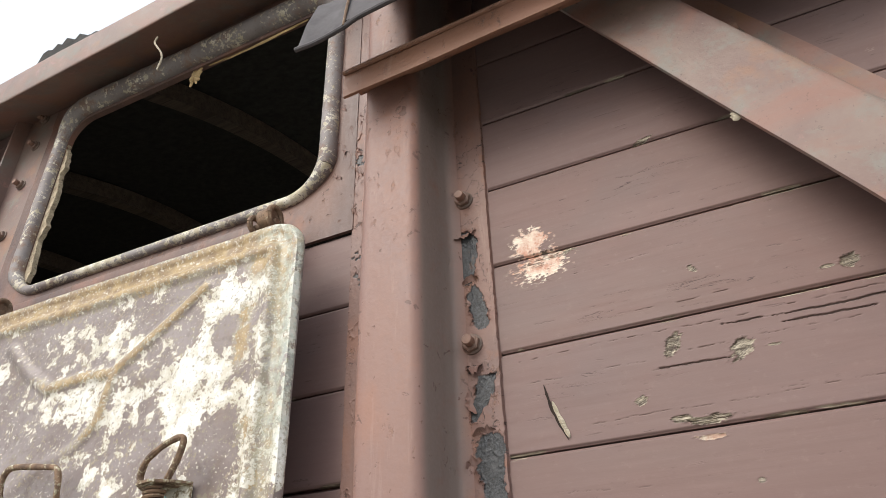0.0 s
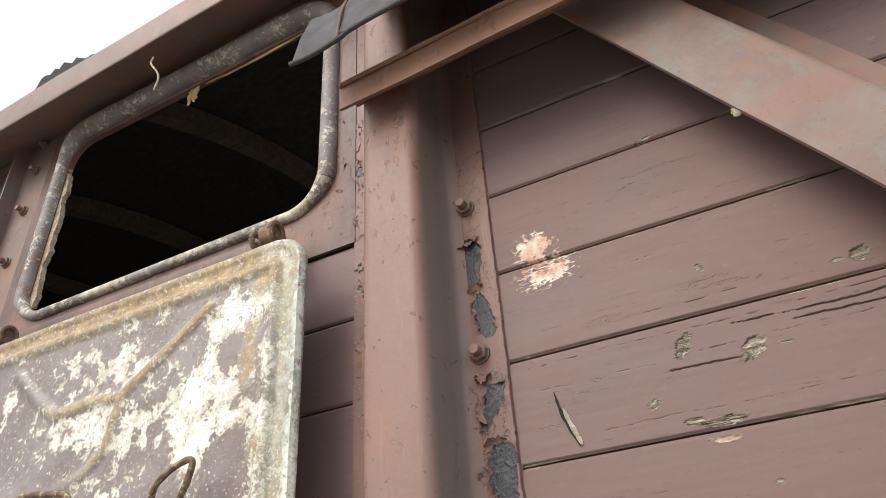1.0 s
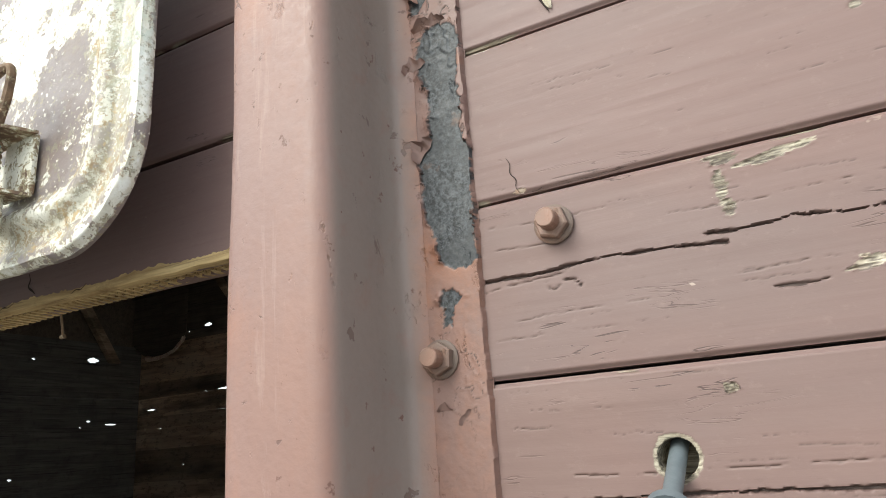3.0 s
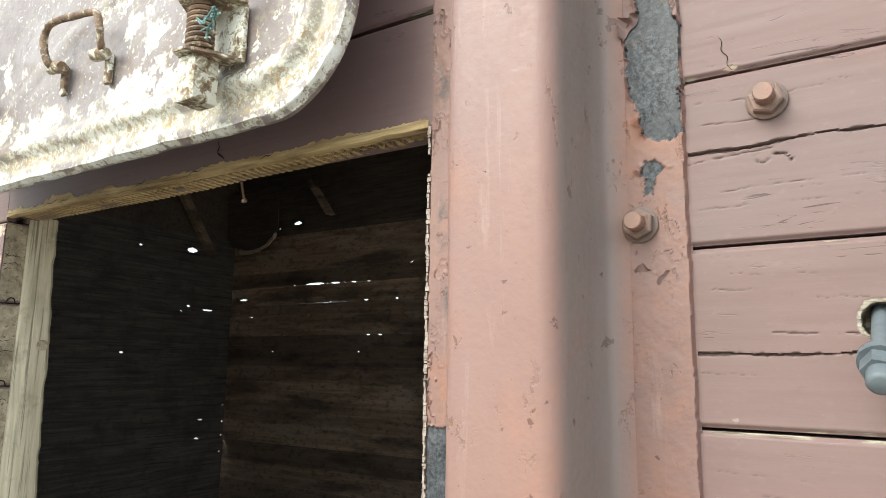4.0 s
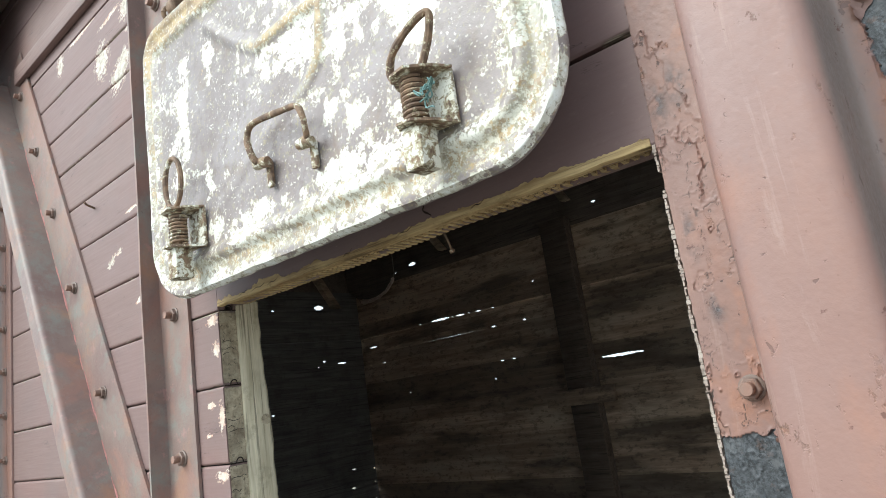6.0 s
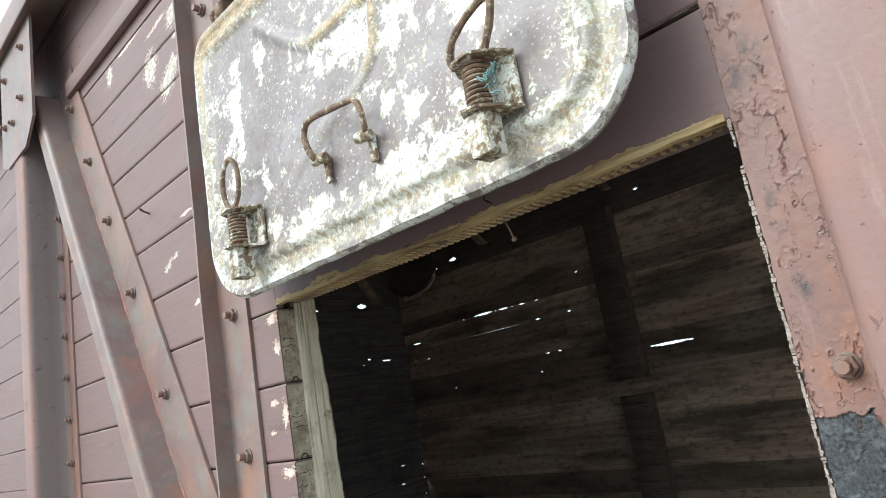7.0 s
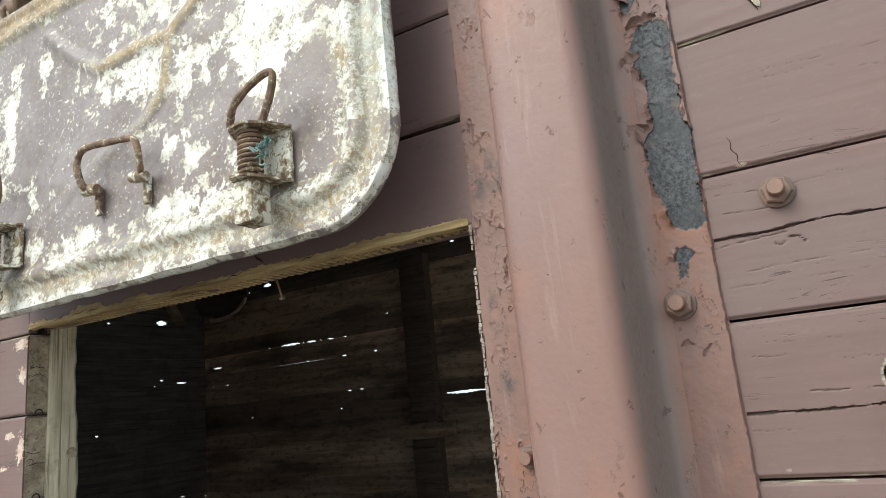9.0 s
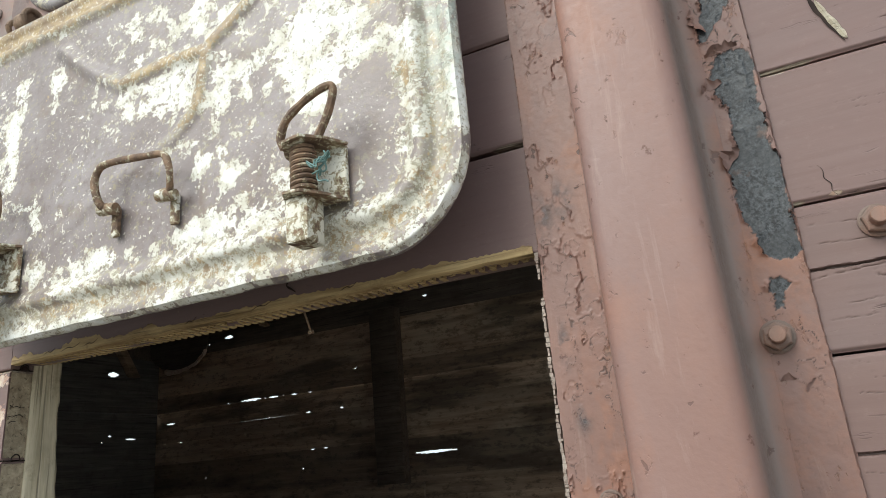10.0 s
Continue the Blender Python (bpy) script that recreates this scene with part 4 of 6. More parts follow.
# ---- hatch window: pressed steel frame ----
def round_rect(x0, x1, z0, z1, r, steps=8):
    out = []
    for cx, cz, a0 in ((x1 - r, z1 - r, 0), (x0 + r, z1 - r, 90), (x0 + r, z0 + r, 180), (x1 - r, z0 + r, 270)):
        for k in range(steps + 1):
            a = radians(a0 + 90 * k / steps)
            out.append((cx + r * math.cos(a), cz + r * math.sin(a)))
    return out


WX0, WX1, WZ0, WZ1 = -1.026, -0.264, 2.474, 2.952
window = thing("window_1", -0.62, 0, 2.39, "unglazed hatch window in a pressed steel frame with worn white edge", "window", "", "structure")
hole = round_rect(WX0, WX1, WZ0, WZ1, 0.062, 10)
outer = []
for x, z in hole:
    cx, cz = (WX0 + WX1) / 2, (WZ0 + WZ1) / 2
    outer.append((x, z))
bm = bmesh.new()
n = len(hole)
edge = []
for k, (x, z) in enumerate(hole):
    q = k // 11
    ex, ez = (-0.192, 3.06) if q == 0 else (-1.112, 3.06) if q == 1 else (-1.112, 2.3712) if q == 2 else (-0.192, 2.3712)
    t = (k % 11) / 10
    if q == 0:
        p = (ex, z + (ez - z) * min(1, 2 * t)) if t <= 0.5 else (ex + (x - ex) * (2 * t - 1), ez)
    elif q == 1:
        p = (x + (ex - x) * min(1, 2 * t), ez) if t <= 0.5 else (ex, ez + (z - ez) * (2 * t - 1))
    elif q == 2:
        p = (ex, z + (ez - z) * min(1, 2 * t)) if t <= 0.5 else (ex + (x - ex) * (2 * t - 1), ez)
    else:
        p = (x + (ex - x) * min(1, 2 * t), ez) if t <= 0.5 else (ex, ez + (z - ez) * (2 * t - 1))
    edge.append(p)
sweep_rows = []
for y, ring in ((0.0, edge), (-0.007, edge), (-0.007, hole), (0.006, hole)):
    sweep_rows.append([bm.verts.new((x, y, z)) for x, z in ring])
for a, b in zip(sweep_rows, sweep_rows[1:]):
    for i in range(n):
        j = (i + 1) % n
        bm.faces.new((a[i], a[j], b[j], b[i]))
part("frame", bm, FRAME, window, "pressed steel plate with flaking red paint")
bm = bmesh.new()
dense = round_rect(WX0 - 0.010, WX1 + 0.010, WZ0 - 0.006, WZ1 + 0.020, 0.074, 16)
ring = []
for (x, z), (u, w) in zip(dense, dense[1:] + dense[:1]):
    steps = max(1, int(math.hypot(u - x, w - z) / 0.012))
    for i in range(steps):
        ring.append((x + (u - x) * i / steps, -0.010, z + (w - z) * i / steps))
cut = [i for i, p in enumerate(ring) if p[2] < WZ0 + 0.05]
first, last = cut[0], cut[-1]


def rolled(bm, path, sides=14):
    """The pressed roll: slim along the sill, fuller at the sides, thickest at the head."""
    cx, cz = (WX0 + WX1) / 2, (WZ0 + WZ1) / 2
    rows = []
    for i, p in enumerate(path):
        a, b = Vector(path[max(i - 1, 0)]), Vector(path[min(i + 1, len(path) - 1)])
        d = (b - a).normalized()
        out = Vector((d.z, 0, -d.x))
        if out.dot(Vector((p[0] - cx, 0, p[2] - cz))) < 0:
            out = -out
        high = ease(WZ1 - 0.05, WZ1 + 0.015, p[2])
        side = ease(WZ0, WZ0 + 0.05, p[2])
        r = 0.0105 + 0.0065 * side + 0.010 * high
        r *= 1 + 0.05 * noise.noise(Vector(p) * 40)
        rows.append([Vector(p) + out * (r - 0.0105) + r * (math.cos(2 * math.pi * k / sides) * out + math.sin(2 * math.pi * k / sides) * Vector((0, 1, 0))) for k in range(sides)])
    sweep(bm, rows)


def ease(a, b, v):
    t = max(0, min(1, (v - a) / (b - a)))
    return t * t * (3 - 2 * t)


rolled(bm, ring[first:last + 1])
part("lower_rim", bm, CHALK, window, "rolled rim with chalky worn white paint")
bm = bmesh.new()
rolled(bm, ring[last:] + ring[:first + 1])
part("rim", bm, ROLL, window, "dull grey rolled rim with rust and scraps of white")
bm = bmesh.new()
box(bm, WX0 + 0.02, WX1 - 0.088, -0.016, -0.006, 2.415, 2.440, 0.002)
part("hinge_strip", bm, FRAME, window)
random.seed(9)
for i in range(9):
    bm = bmesh.new()
    flake(bm, random.uniform(-0.232, -0.200), -0.0074, random.uniform(2.41, 2.75), random.uniform(0.01, 0.02), random.uniform(0.003, 0.006), random.uniform(-1, 2), 0.0020, i * 2.0)
    part("paint_flake", bm, FLANGE, window)
# a torn scrap that hangs from the upper edge
scrap = thing("torn_scrap", -0.635, 0.0, 2.90, "torn pale scrap of lining hanging from the window's upper edge", "scrap")
bm = bmesh.new()
scab(bm, ragged(-0.635, 2.930, 0.013, 0.026, 0.75, 40, 2.7), -0.004, 0.004)
part("rag", bm, LINTEL, scrap)
bm = bmesh.new()
sliver(bm, [(-0.60, 2.948), (-0.48, 2.945), (-0.33, 2.952)], 0.010, -0.002, 0.003)
part("torn_strip", bm, LINTEL, scrap)
bm = bmesh.new()
rings = []
for i in range(91):
    z = 2.50 + 0.385 * i / 90
    e = -1.009 + 0.010 * noise.noise(Vector((z * 16, 2, 0))) + 0.006 * noise.noise(Vector((z * 60, 5, 0))) - 0.016 * ease(2.80, 2.885, z)
    rings.append([(-1.032, 0.004, z), (-1.032, -0.004, z), (e, -0.006, z), (e + 0.002, 0.004, z)])
sweep(bm, rings)
part("side_strip", bm, ENDGRAIN, scrap, "torn edge of pale board behind the rim")

# ---- hinges over the cover ----
for hx in (-0.300, -0.955):
    hinge = thing("hinge", hx, -0.06, 2.39, "rusted steel barrel hinge between window frame and cover", "hinge", "cover hinges")
    for dx, rise in ((-0.043, -0.003), (-0.006, 0.002)):
        lug = bmesh.new()
        ring = [(hx + dx, -0.060 - 0.0155 * math.cos(a), 2.397 + rise + (0.0165 + rise) * math.sin(a)) for a in [2 * math.pi * i / 20 for i in range(21)]]
        tube(lug, ring, 0.0050, 8, False, 0.2)
        if rise > 0:
            tube(lug, [(hx + dx - 0.022, -0.060, 2.398), (hx + dx - 0.010, -0.060, 2.398), (hx + dx - 0.001, -0.060, 2.398)], 0.0185, 18)
        box(lug, hx + dx - 0.005, hx + dx + 0.005, -0.066, -0.052, 2.352, 2.380, 0.002)
        box(lug, hx + dx - 0.005, hx + dx + 0.005, -0.053, -0.006, 2.350, 2.361, 0.002)
        part("lug", lug, RUST, hinge)
    bm = bmesh.new()
    tube(bm, [(hx - 0.050, -0.060, 2.388), (hx - 0.02, -0.060, 2.388), (hx + 0.002, -0.060, 2.388)], 0.0070, 12)
    part("pin", bm, RUST, hinge)


# ---- hatch cover ----
CX0, CX1, CZ0, CZ1 = -1.052, -0.222, 1.857, 2.358
cover = thing("hatch_cover", -0.63, -0.09, 1.855, "pressed steel hatch cover with peeling chalky white paint, hanging open", "hatch cover")
RIBS = [[(-0.824, 2.271), (-0.760, 2.215), (-0.697, 2.173), (-0.624, 2.177), (-0.552, 2.172), (-0.520, 2.191), (-0.455, 2.235), (-0.391, 2.278)],
        [(-0.549, 2.165), (-0.562, 2.096), (-0.597, 2.066), (-0.690, 2.035), (-0.761, 2.004), (-0.820, 1.972), (-0.870, 1.930)]]


def inset(x, z):
    """How far a point lies inside the cover's outline."""
    r = 0.108 if z < 2.1 else 0.055
    cx, cz, hx, hz = (CX0 + CX1) / 2, (CZ0 + CZ1) / 2, (CX1 - CX0) / 2, (CZ1 - CZ0) / 2
    qx, qz = abs(x - cx) - hx + r, abs(z - cz) - hz + r
    return r - (math.hypot(max(qx, 0), max(qz, 0)) + min(max(qx, qz), 0))


def rib_distance(x, z):
    best = 9.0
    for line in RIBS:
        for (ax, az), (bx, bz) in zip(line, line[1:]):
            t = max(0, min(1, ((x - ax) * (bx - ax) + (z - az) * (bz - az)) / ((bx - ax) ** 2 + (bz - az) ** 2)))
            best = min(best, math.hypot(x - ax - t * (bx - ax), z - az - t * (bz - az)))
    return best


def cover_face(x, z):
    d = inset(x, z)
    h = 0.008 * ease(0.0, 0.005, d) - 0.003 * ease(0.012, 0.022, d) + 0.0085 * ease(0.031, 0.045, d) - 0.006 * ease(0.048, 0.064, d)
    h += (0.0016 + 0.0040 * ease(2.02, 2.12, z)) * (1 - ease(0.002, 0.016, rib_distance(x, z)))
    h += 0.003 * noise.noise(Vector((x * 6, z * 6, 1))) + 0.0010 * noise.noise(Vector((x * 28, z * 28, 3)))
    return -0.088 - h


bm = bmesh.new()
paint = bm.verts.layers.float.new("paint")
stain = bm.verts.layers.float.new("stain")
green = bm.verts.layers.float.new("green")
NX, NZ = 240, 150
WHITE_SPOTS = [(-0.338, 2.246, 0.050, 0.030, 0.16), (-0.375, 2.195, 0.022, 0.040, 0.11), (-0.377, 2.140, 0.052, 0.036, 0.15), (-0.345, 2.085, 0.040, 0.030, 0.11), (-0.448, 2.112, 0.050, 0.026, 0.11),
               (-0.395, 2.060, 0.030, 0.030, 0.10), (-0.610, 2.225, 0.080, 0.030, 0.065), (-0.649, 2.125, 0.070, 0.030, 0.070), (-0.562, 2.125, 0.045, 0.035, 0.075), (-0.914, 2.160, 0.020, 0.090, 0.17),
               (-0.804, 2.084, 0.015, 0.013, 0.12), (-0.770, 2.112, 0.015, 0.015, 0.10), (-0.740, 2.157, 0.035, 0.022, 0.09), (-0.832, 2.226, 0.020, 0.022, 0.09), (-0.545, 2.018, 0.018, 0.014, 0.10)]
MORE_SPOTS = [(-0.515, 1.990, 0.018, 0.014, 0.10), (-0.488, 1.965, 0.020, 0.014, 0.11), (-0.519, 1.946, 0.038, 0.018, 0.11), (-0.316, 1.966, 0.014, 0.010, 0.12), (-0.280, 2.060, 0.020, 0.110, 0.07),
              (-0.846, 2.015, 0.020, 0.030, 0.08), (-0.610, 2.255, 0.100, 0.014, 0.05), (-0.355, 1.955, 0.050, 0.016, 0.07), (-0.600, 2.050, 0.030, 0.020, 0.06)]
BARE_SPOTS = [(-0.344, 2.190, 0.022, 0.030, -0.10), (-0.325, 2.030, 0.030, 0.032, -0.13), (-0.330, 1.990, 0.030, 0.020, -0.10), (-0.497, 2.258, 0.055, 0.022, -0.07), (-0.830, 2.130, 0.070, 0.070, -0.11),
              (-0.690, 2.060, 0.080, 0.050, -0.08), (-0.700, 1.985, 0.090, 0.035, -0.08), (-0.470, 2.104, 0.011, 0.010, -0.30), (-0.445, 2.040, 0.030, 0.030, -0.05), (-0.605, 1.985, 0.040, 0.035, -0.07),
              (-0.425, 2.220, 0.035, 0.030, -0.07), (-0.760, 2.290, 0.100, 0.018, -0.05)]
OCHRE_SPOTS = [(-0.309, 2.172, 0.012, 0.038, 0.34), (-0.292, 2.283, 0.020, 0.016, 0.30), (-0.285, 2.045, 0.014, 0.020, 0.20), (-0.300, 2.225, 0.014, 0.020, 0.16)]
rows = []
for j in range(NZ + 1):
    w = j / NZ
    z = CZ0 + (CZ1 - CZ0) * (0.5 - 0.5 * math.cos(math.pi * w)) * 0.35 + (CZ1 - CZ0) * w * 0.65
    r = 0.108 if z < 2.1 else 0.055
    dz = max(0.0, r - min(z - CZ0, CZ1 - z))
    cut = r - math.sqrt(max(0.0, r * r - dz * dz))
    a, b = CX0 + cut, CX1 - cut
    row = []
    for i in range(NX + 1):
        u = i / NX
        u = 0.65 * u + 0.35 * (0.5 - 0.5 * math.cos(math.pi * u))
        x = a + (b - a) * u
        dent = 0.0
        if z < CZ0 + 0.02:
            dent = 0.0013 * noise.noise(Vector((x * 22, 0, 5)))
        v = bm.verts.new((x, cover_face(x, z), z + dent))
        d, q = inset(x, z), rib_distance(x, z)
        p = sum(s * math.exp(-((x - sx) / rx) ** 2 - ((z - sz) / rz) ** 2) for sx, sz, rx, rz, s in WHITE_SPOTS + MORE_SPOTS + BARE_SPOTS)
        p += (0.047 - 0.004 * ease(2.2, 2.3, z)) * (1 - ease(0.050, 0.070, d)) + 0.010 * ease(0.06, 0.10, d)
        p += 0.055 * (1 - ease(0.0, 0.022, abs(z - CZ0 - 0.078))) + 0.030 * (1 - ease(0.004, 0.012, d))
        v[paint] = p
        top = ease(2.10, 2.30, z)
        v[stain] = (0.03 + 0.22 * ease(2.03, 2.12, z) * ease(-0.74, -0.69, x)) * (1 - ease(0.003, 0.014, q)) + 0.17 * ease(2.25, 2.33, z) * (1 - ease(0.05, 0.085, d)) + (0.105 + 0.05 * top) * ease(0.004, 0.016, d) * (1 - ease(0.040, 0.060, d)) + (0.05 + 0.08 * top) * (1 - ease(0.0, 0.010, abs(d - 0.027))) \
            + 0.10 * (1 - ease(0.0, 0.009, abs(d - 0.060))) * (1 - top) \
            + sum(s * math.exp(-((x - sx) / rx) ** 2 - ((z - sz) / rz) ** 2) for sx, sz, rx, rz, s in OCHRE_SPOTS)
        v[green] = (1 - ease(0.0, 0.03, d - 0.02)) * ease(-0.33, -0.27, x) * ease(1.95, 2.06, z)
        row.append(v)
    rows.append(row)
for a, b in zip(rows, rows[1:]):
    for i in range(NX):
        bm.faces.new((a[i], a[i + 1], b[i + 1], b[i]))
loop = rows[0] + [r[-1] for r in rows[1:-1]] + rows[-1][::-1] + [r[0] for r in rows[-2:0:-1]]
back = [bm.verts.new((v.co.x, -0.083, v.co.z)) for v in loop]
lip = [bm.verts.new((v.co.x * 0.985 - 0.0095, -0.085, 0.985 * v.co.z + 0.0316)) for v in loop]
for i in range(len(loop)):
    j = (i + 1) % len(loop)
    bm.faces.new((loop[i], loop[j], back[j], back[i]))
    bm.faces.new((back[i], back[j], lip[j], lip[i]))
bm.faces.new(lip)
part("panel", bm, WHITE, cover, "dished sheet with raised border and pressed ribs")

# grab handle
bm = bmesh.new()
tube(bm, smooth_path([(-0.684, -0.098, 1.992), (-0.690, -0.118, 1.992), (-0.697, -0.124, 2.015), (-0.694, -0.125, 2.034), (-0.676, -0.125, 2.042), (-0.612, -0.125, 2.034), (-0.584, -0.125, 2.028),
                      (-0.575, -0.124, 2.010), (-0.577, -0.120, 1.994), (-0.586, -0.110, 1.984), (-0.592, -0.098, 1.986)], 6), 0.0044, 10, False, 0.25)
part("grab_handle", bm, FEW, cover, "bent rusty steel handle with remains of cream paint")
for hx, hz in ((-0.687, 1.990), (-0.590, 1.984)):
    bm = bmesh.new()
    tube(bm, [(hx - 0.014, -0.110, hz + 0.002), (hx, -0.112, hz), (hx + 0.012, -0.110, hz - 0.002)], 0.0072, 10, False, 0.3)
    box(bm, hx - 0.004, hx + 0.008, -0.104, -0.097, hz - 0.034, hz + 0.004, 0.003)
    part("handle_eye", bm, FLAKED, cover, "crusted welded eye")


def latch(lx, lean):
    """A spring catch: ring, two bracket plates, coil and square bolt."""
    root = part("latch", bmesh.new(), RUST, cover, "rusty spring catch with pull ring")
    bm = bmesh.new()
    box(bm, lx - 0.008, lx + 0.036, -0.104, -0.098, 1.922, 1.982, 0.002)
    part("back_plate", bm, CRUST, root)
    for z, tilt in ((1.978, 0.004), (1.922, -0.004)):
        bm = bmesh.new()
        rings = []
        for dz in (0.0, 0.0030):
            rings.append([(lx + px, -0.102 + py, z + dz + tilt * px * 20) for px, py in ((-0.029, 0.0), (-0.026, -0.020), (-0.010, -0.046), (0.011, -0.047), (0.028, -0.025), (0.038, 0.0))])
        sweep(bm, rings)
        part("bracket", bm, FLAKED, root, "bent steel bracket")
    bm = bmesh.new()
    turns = 9
    tube(bm, [(lx + 0.0118 * math.cos(a), -0.126 + 0.0118 * math.sin(a), 1.928 + 0.049 * a / (2 * math.pi * turns)) for a in [2 * math.pi * turns * i / (turns * 16) for i in range(turns * 16 + 1)]], 0.0024, 6)
    part("spring", bm, FEW, root, "rusty coil spring")
    bm = bmesh.new()
    tube(bm, [(lx, -0.128, 1.90), (lx, -0.128, 1.95), (lx, -0.128, 1.984)], 0.008, 12)
    part("rod", bm, RUST, root)
    bm = bmesh.new()
    box(bm, lx - 0.0140, lx + 0.0125, -0.139, -0.110, 1.875, 1.922, 0.003)
    part("catch_bolt", bm, CRUST, root, "square steel bolt with crusted paint")
    bm = bmesh.new()
    if lean:
        ring = smooth_path([(lx + u, -0.128 + v, 1.983 + 0.82 * w) for u, v, w in ((-0.023, 0, 0.0), (-0.025, -0.002, 0.014), (-0.014, -0.006, 0.034), (0.012, -0.009, 0.050), (0.036, -0.010, 0.058), (0.045, -0.008, 0.054),
                                                                          (0.036, -0.004, 0.028), (0.020, 0, 0.002))], 6)
    else:
        ring = [(lx - 0.004 + 0.025 * math.sin(a), -0.128, 2.028 - 0.040 * math.cos(a)) for a in [2 * math.pi * i / 32 for i in range(33)]]
    tube(bm, ring, 0.0042, 8, False, 0.2)
    part("pull_ring", bm, FEW, root, "bent pull ring")
    return root


catch = latch(-0.387, True)
latch(-0.897, False)
bm = bmesh.new()
random.seed(12)
for i in range(7):
    p = Vector((-0.356, -0.135, 1.950))
    pts = [p]
    for k in range(5):
        p = p + Vector((random.uniform(-0.008, 0.012), random.uniform(-0.006, 0.004), random.uniform(-0.010, 0.009)))
        pts.append(p)
    tube(bm, smooth_path(pts, 4), 0.0009, 5)
part("thread", bm, GREEN, catch, "tangle of blue-green thread")


# ---- timber round the hole ----
stud = thing("stud", -1.01, 0.07, 0.34, "weathered pale timber stud behind the sawn boards", "timber")
bm = bmesh.new()
rings = []
for i in range(181):
    z = 0.34 + 1.525 * i / 180
    q = min(0.100, 0.080 + 0.032 * (1.86 - z)) + 0.003 * noise.noise(Vector((z * 7, 0, 0))) + 0.004 * noise.noise(Vector((z * 25, 0, 4))) + 0.0025 * noise.noise(Vector((z * 70, 0, 9)))
    rings.append([(-1.10, 0.0455, z), (-1.0176, 0.0455, z), (-1.0176, 0.0345, z), (-1.0140, 0.0345, z), (-1.0116, 0.0380, z), (-1.0112, q - 0.006, z), (-1.017, q, z), (-1.10, q, z)])
sweep(bm, rings)
part("timber", bm, PALE, stud)
bm = bmesh.new()
tube(bm, [(-1.0135, 0.074, 1.655), (-1.0102, 0.074, 1.655)], 0.0080, 14, False, 0.3)
part("knot", bm, ENDGRAIN, stud, "round knot")

lintel = thing("lintel", -0.6, 0.06, 1.852, "rough-sawn timber rail across the top of the hole", "timber")
bm = bmesh.new()
rings = []
for i in range(81):
    x = -1.00 + 0.85 * i / 80
    d = 0.003 * noise.noise(Vector((x * 9, 0, 2)))
    rings.append([(x, 0.0575, 1.874 + 0.5 * d), (x, 0.090, 1.878 + 0.5 * d), (x, 0.090, 1.99), (x, 0.0575, 1.99)])
sweep(bm, rings)
part("rail", bm, LINTEL, lintel)
# ribbed batten: rounded ridges left by the saw, dying out towards the post
bm = bmesh.new()
rings = []
for i in range(1301):
    x = -1.00 + 0.85 * i / 1300
    fade = (0.45 + 0.55 * min(1.0, max(0.0, (x + 0.98) / 0.12))) * (1 - 0.7 * min(1.0, max(0.0, (x + 0.34) / 0.12))) * (0.85 + 0.5 * noise.noise(Vector((x * 14, 5, 0))))
    ring = []
    for q in range(8):
        y = 0.0066 + 0.0062 * q * (1 - 0.30 * min(1.0, max(0.0, (x + 0.62) / 0.3)))
        wander = 0.22 * noise.noise(Vector((x * 40, q * 0.5, 1)))
        wave = math.sin(2 * math.pi * (x / 0.0122 + wander + 5.0 * (y - 0.007)))
        rib = min(1.0, max(0.0, 1.15 + 2.2 * wave))
        worn_off = max(0.0, noise.noise(Vector((x * 25, q * 0.5, 8))) - 0.25) * 0.006
        ring.append((x, y, 1.8690 - 0.0120 * fade * rib - 0.0100 * (1 - fade) + worn_off + 0.0020 * noise.noise(Vector((x * 9, 0, 2)))))
    rings.append(ring + [(x, 0.0565, 1.90), (x, 0.0565, 1.97), (x, 0.046, 1.97), (x, 0.046, 1.8715), (x, 0.0066, 1.8715)])
sweep(bm, rings)
part("notched_batten", bm, LINTEL, lintel, "batten with a ribbed, saw-torn lower edge")
# bare wood along the lower edge of the board above the hole
bm = bmesh.new()
rings = []
for i in range(701):
    x = -1.015 + 0.815 * i / 700
    hill = min(0.55, 2.2 * max(0.0, noise.noise(Vector((x * 11, 3, 0))) + 0.5 * noise.noise(Vector((x * 31, 8, 0))) - 0.02)) * (1.4 if x < -0.55 else 0.8)
    torn = abs(noise.noise(Vector((x * 55, 1, 0)))) + 0.6 * abs(noise.noise(Vector((x * 150, 2, 0))))
    up = 0.0065 + 0.014 * (hill if x < -0.62 else 0.3 * hill + 0.12) * (0.85 + 0.3 * torn) + 0.0045 * torn
    sag = 0.0016 * noise.noise(Vector((x * 30, 6, 0)))
    cut = 0.004 * max(0.0, noise.noise(Vector((x * 170, 4, 0))) - 0.35)
    rings.append([(x, -0.0014, 1.8572 + sag), (x, -0.0019, 1.859 + sag), (x, -0.0011, 1.857 + up), (x, 0.004, 1.857 + up * 0.9), (x, 0.0064, 1.8640), (x, 0.0064, 1.8556 + sag + cut), (x, 0.003, 1.8560 + sag + cut)])
sweep(bm, rings)
part("chipped_edge", bm, LINTEL, near_planks[3, "over"], "chipped lower edge of bare wood")
for x, w in ((-0.885, 0.020), (-0.93, 0.012), (-0.845, 0.015), (-0.66, 0.010), (-0.545, 0.016), (-0.42, 0.012)):
    bm = bmesh.new()
    sliver(bm, [(x - w, 1.8605), (x - 0.3 * w, 1.864), (x + 0.3 * w, 1.863), (x + w, 1.868)], 0.0014, -0.0022, 0.0003)
    part("drying_crack", bm, CRACK, near_planks[3, "over"])
bm = bmesh.new()
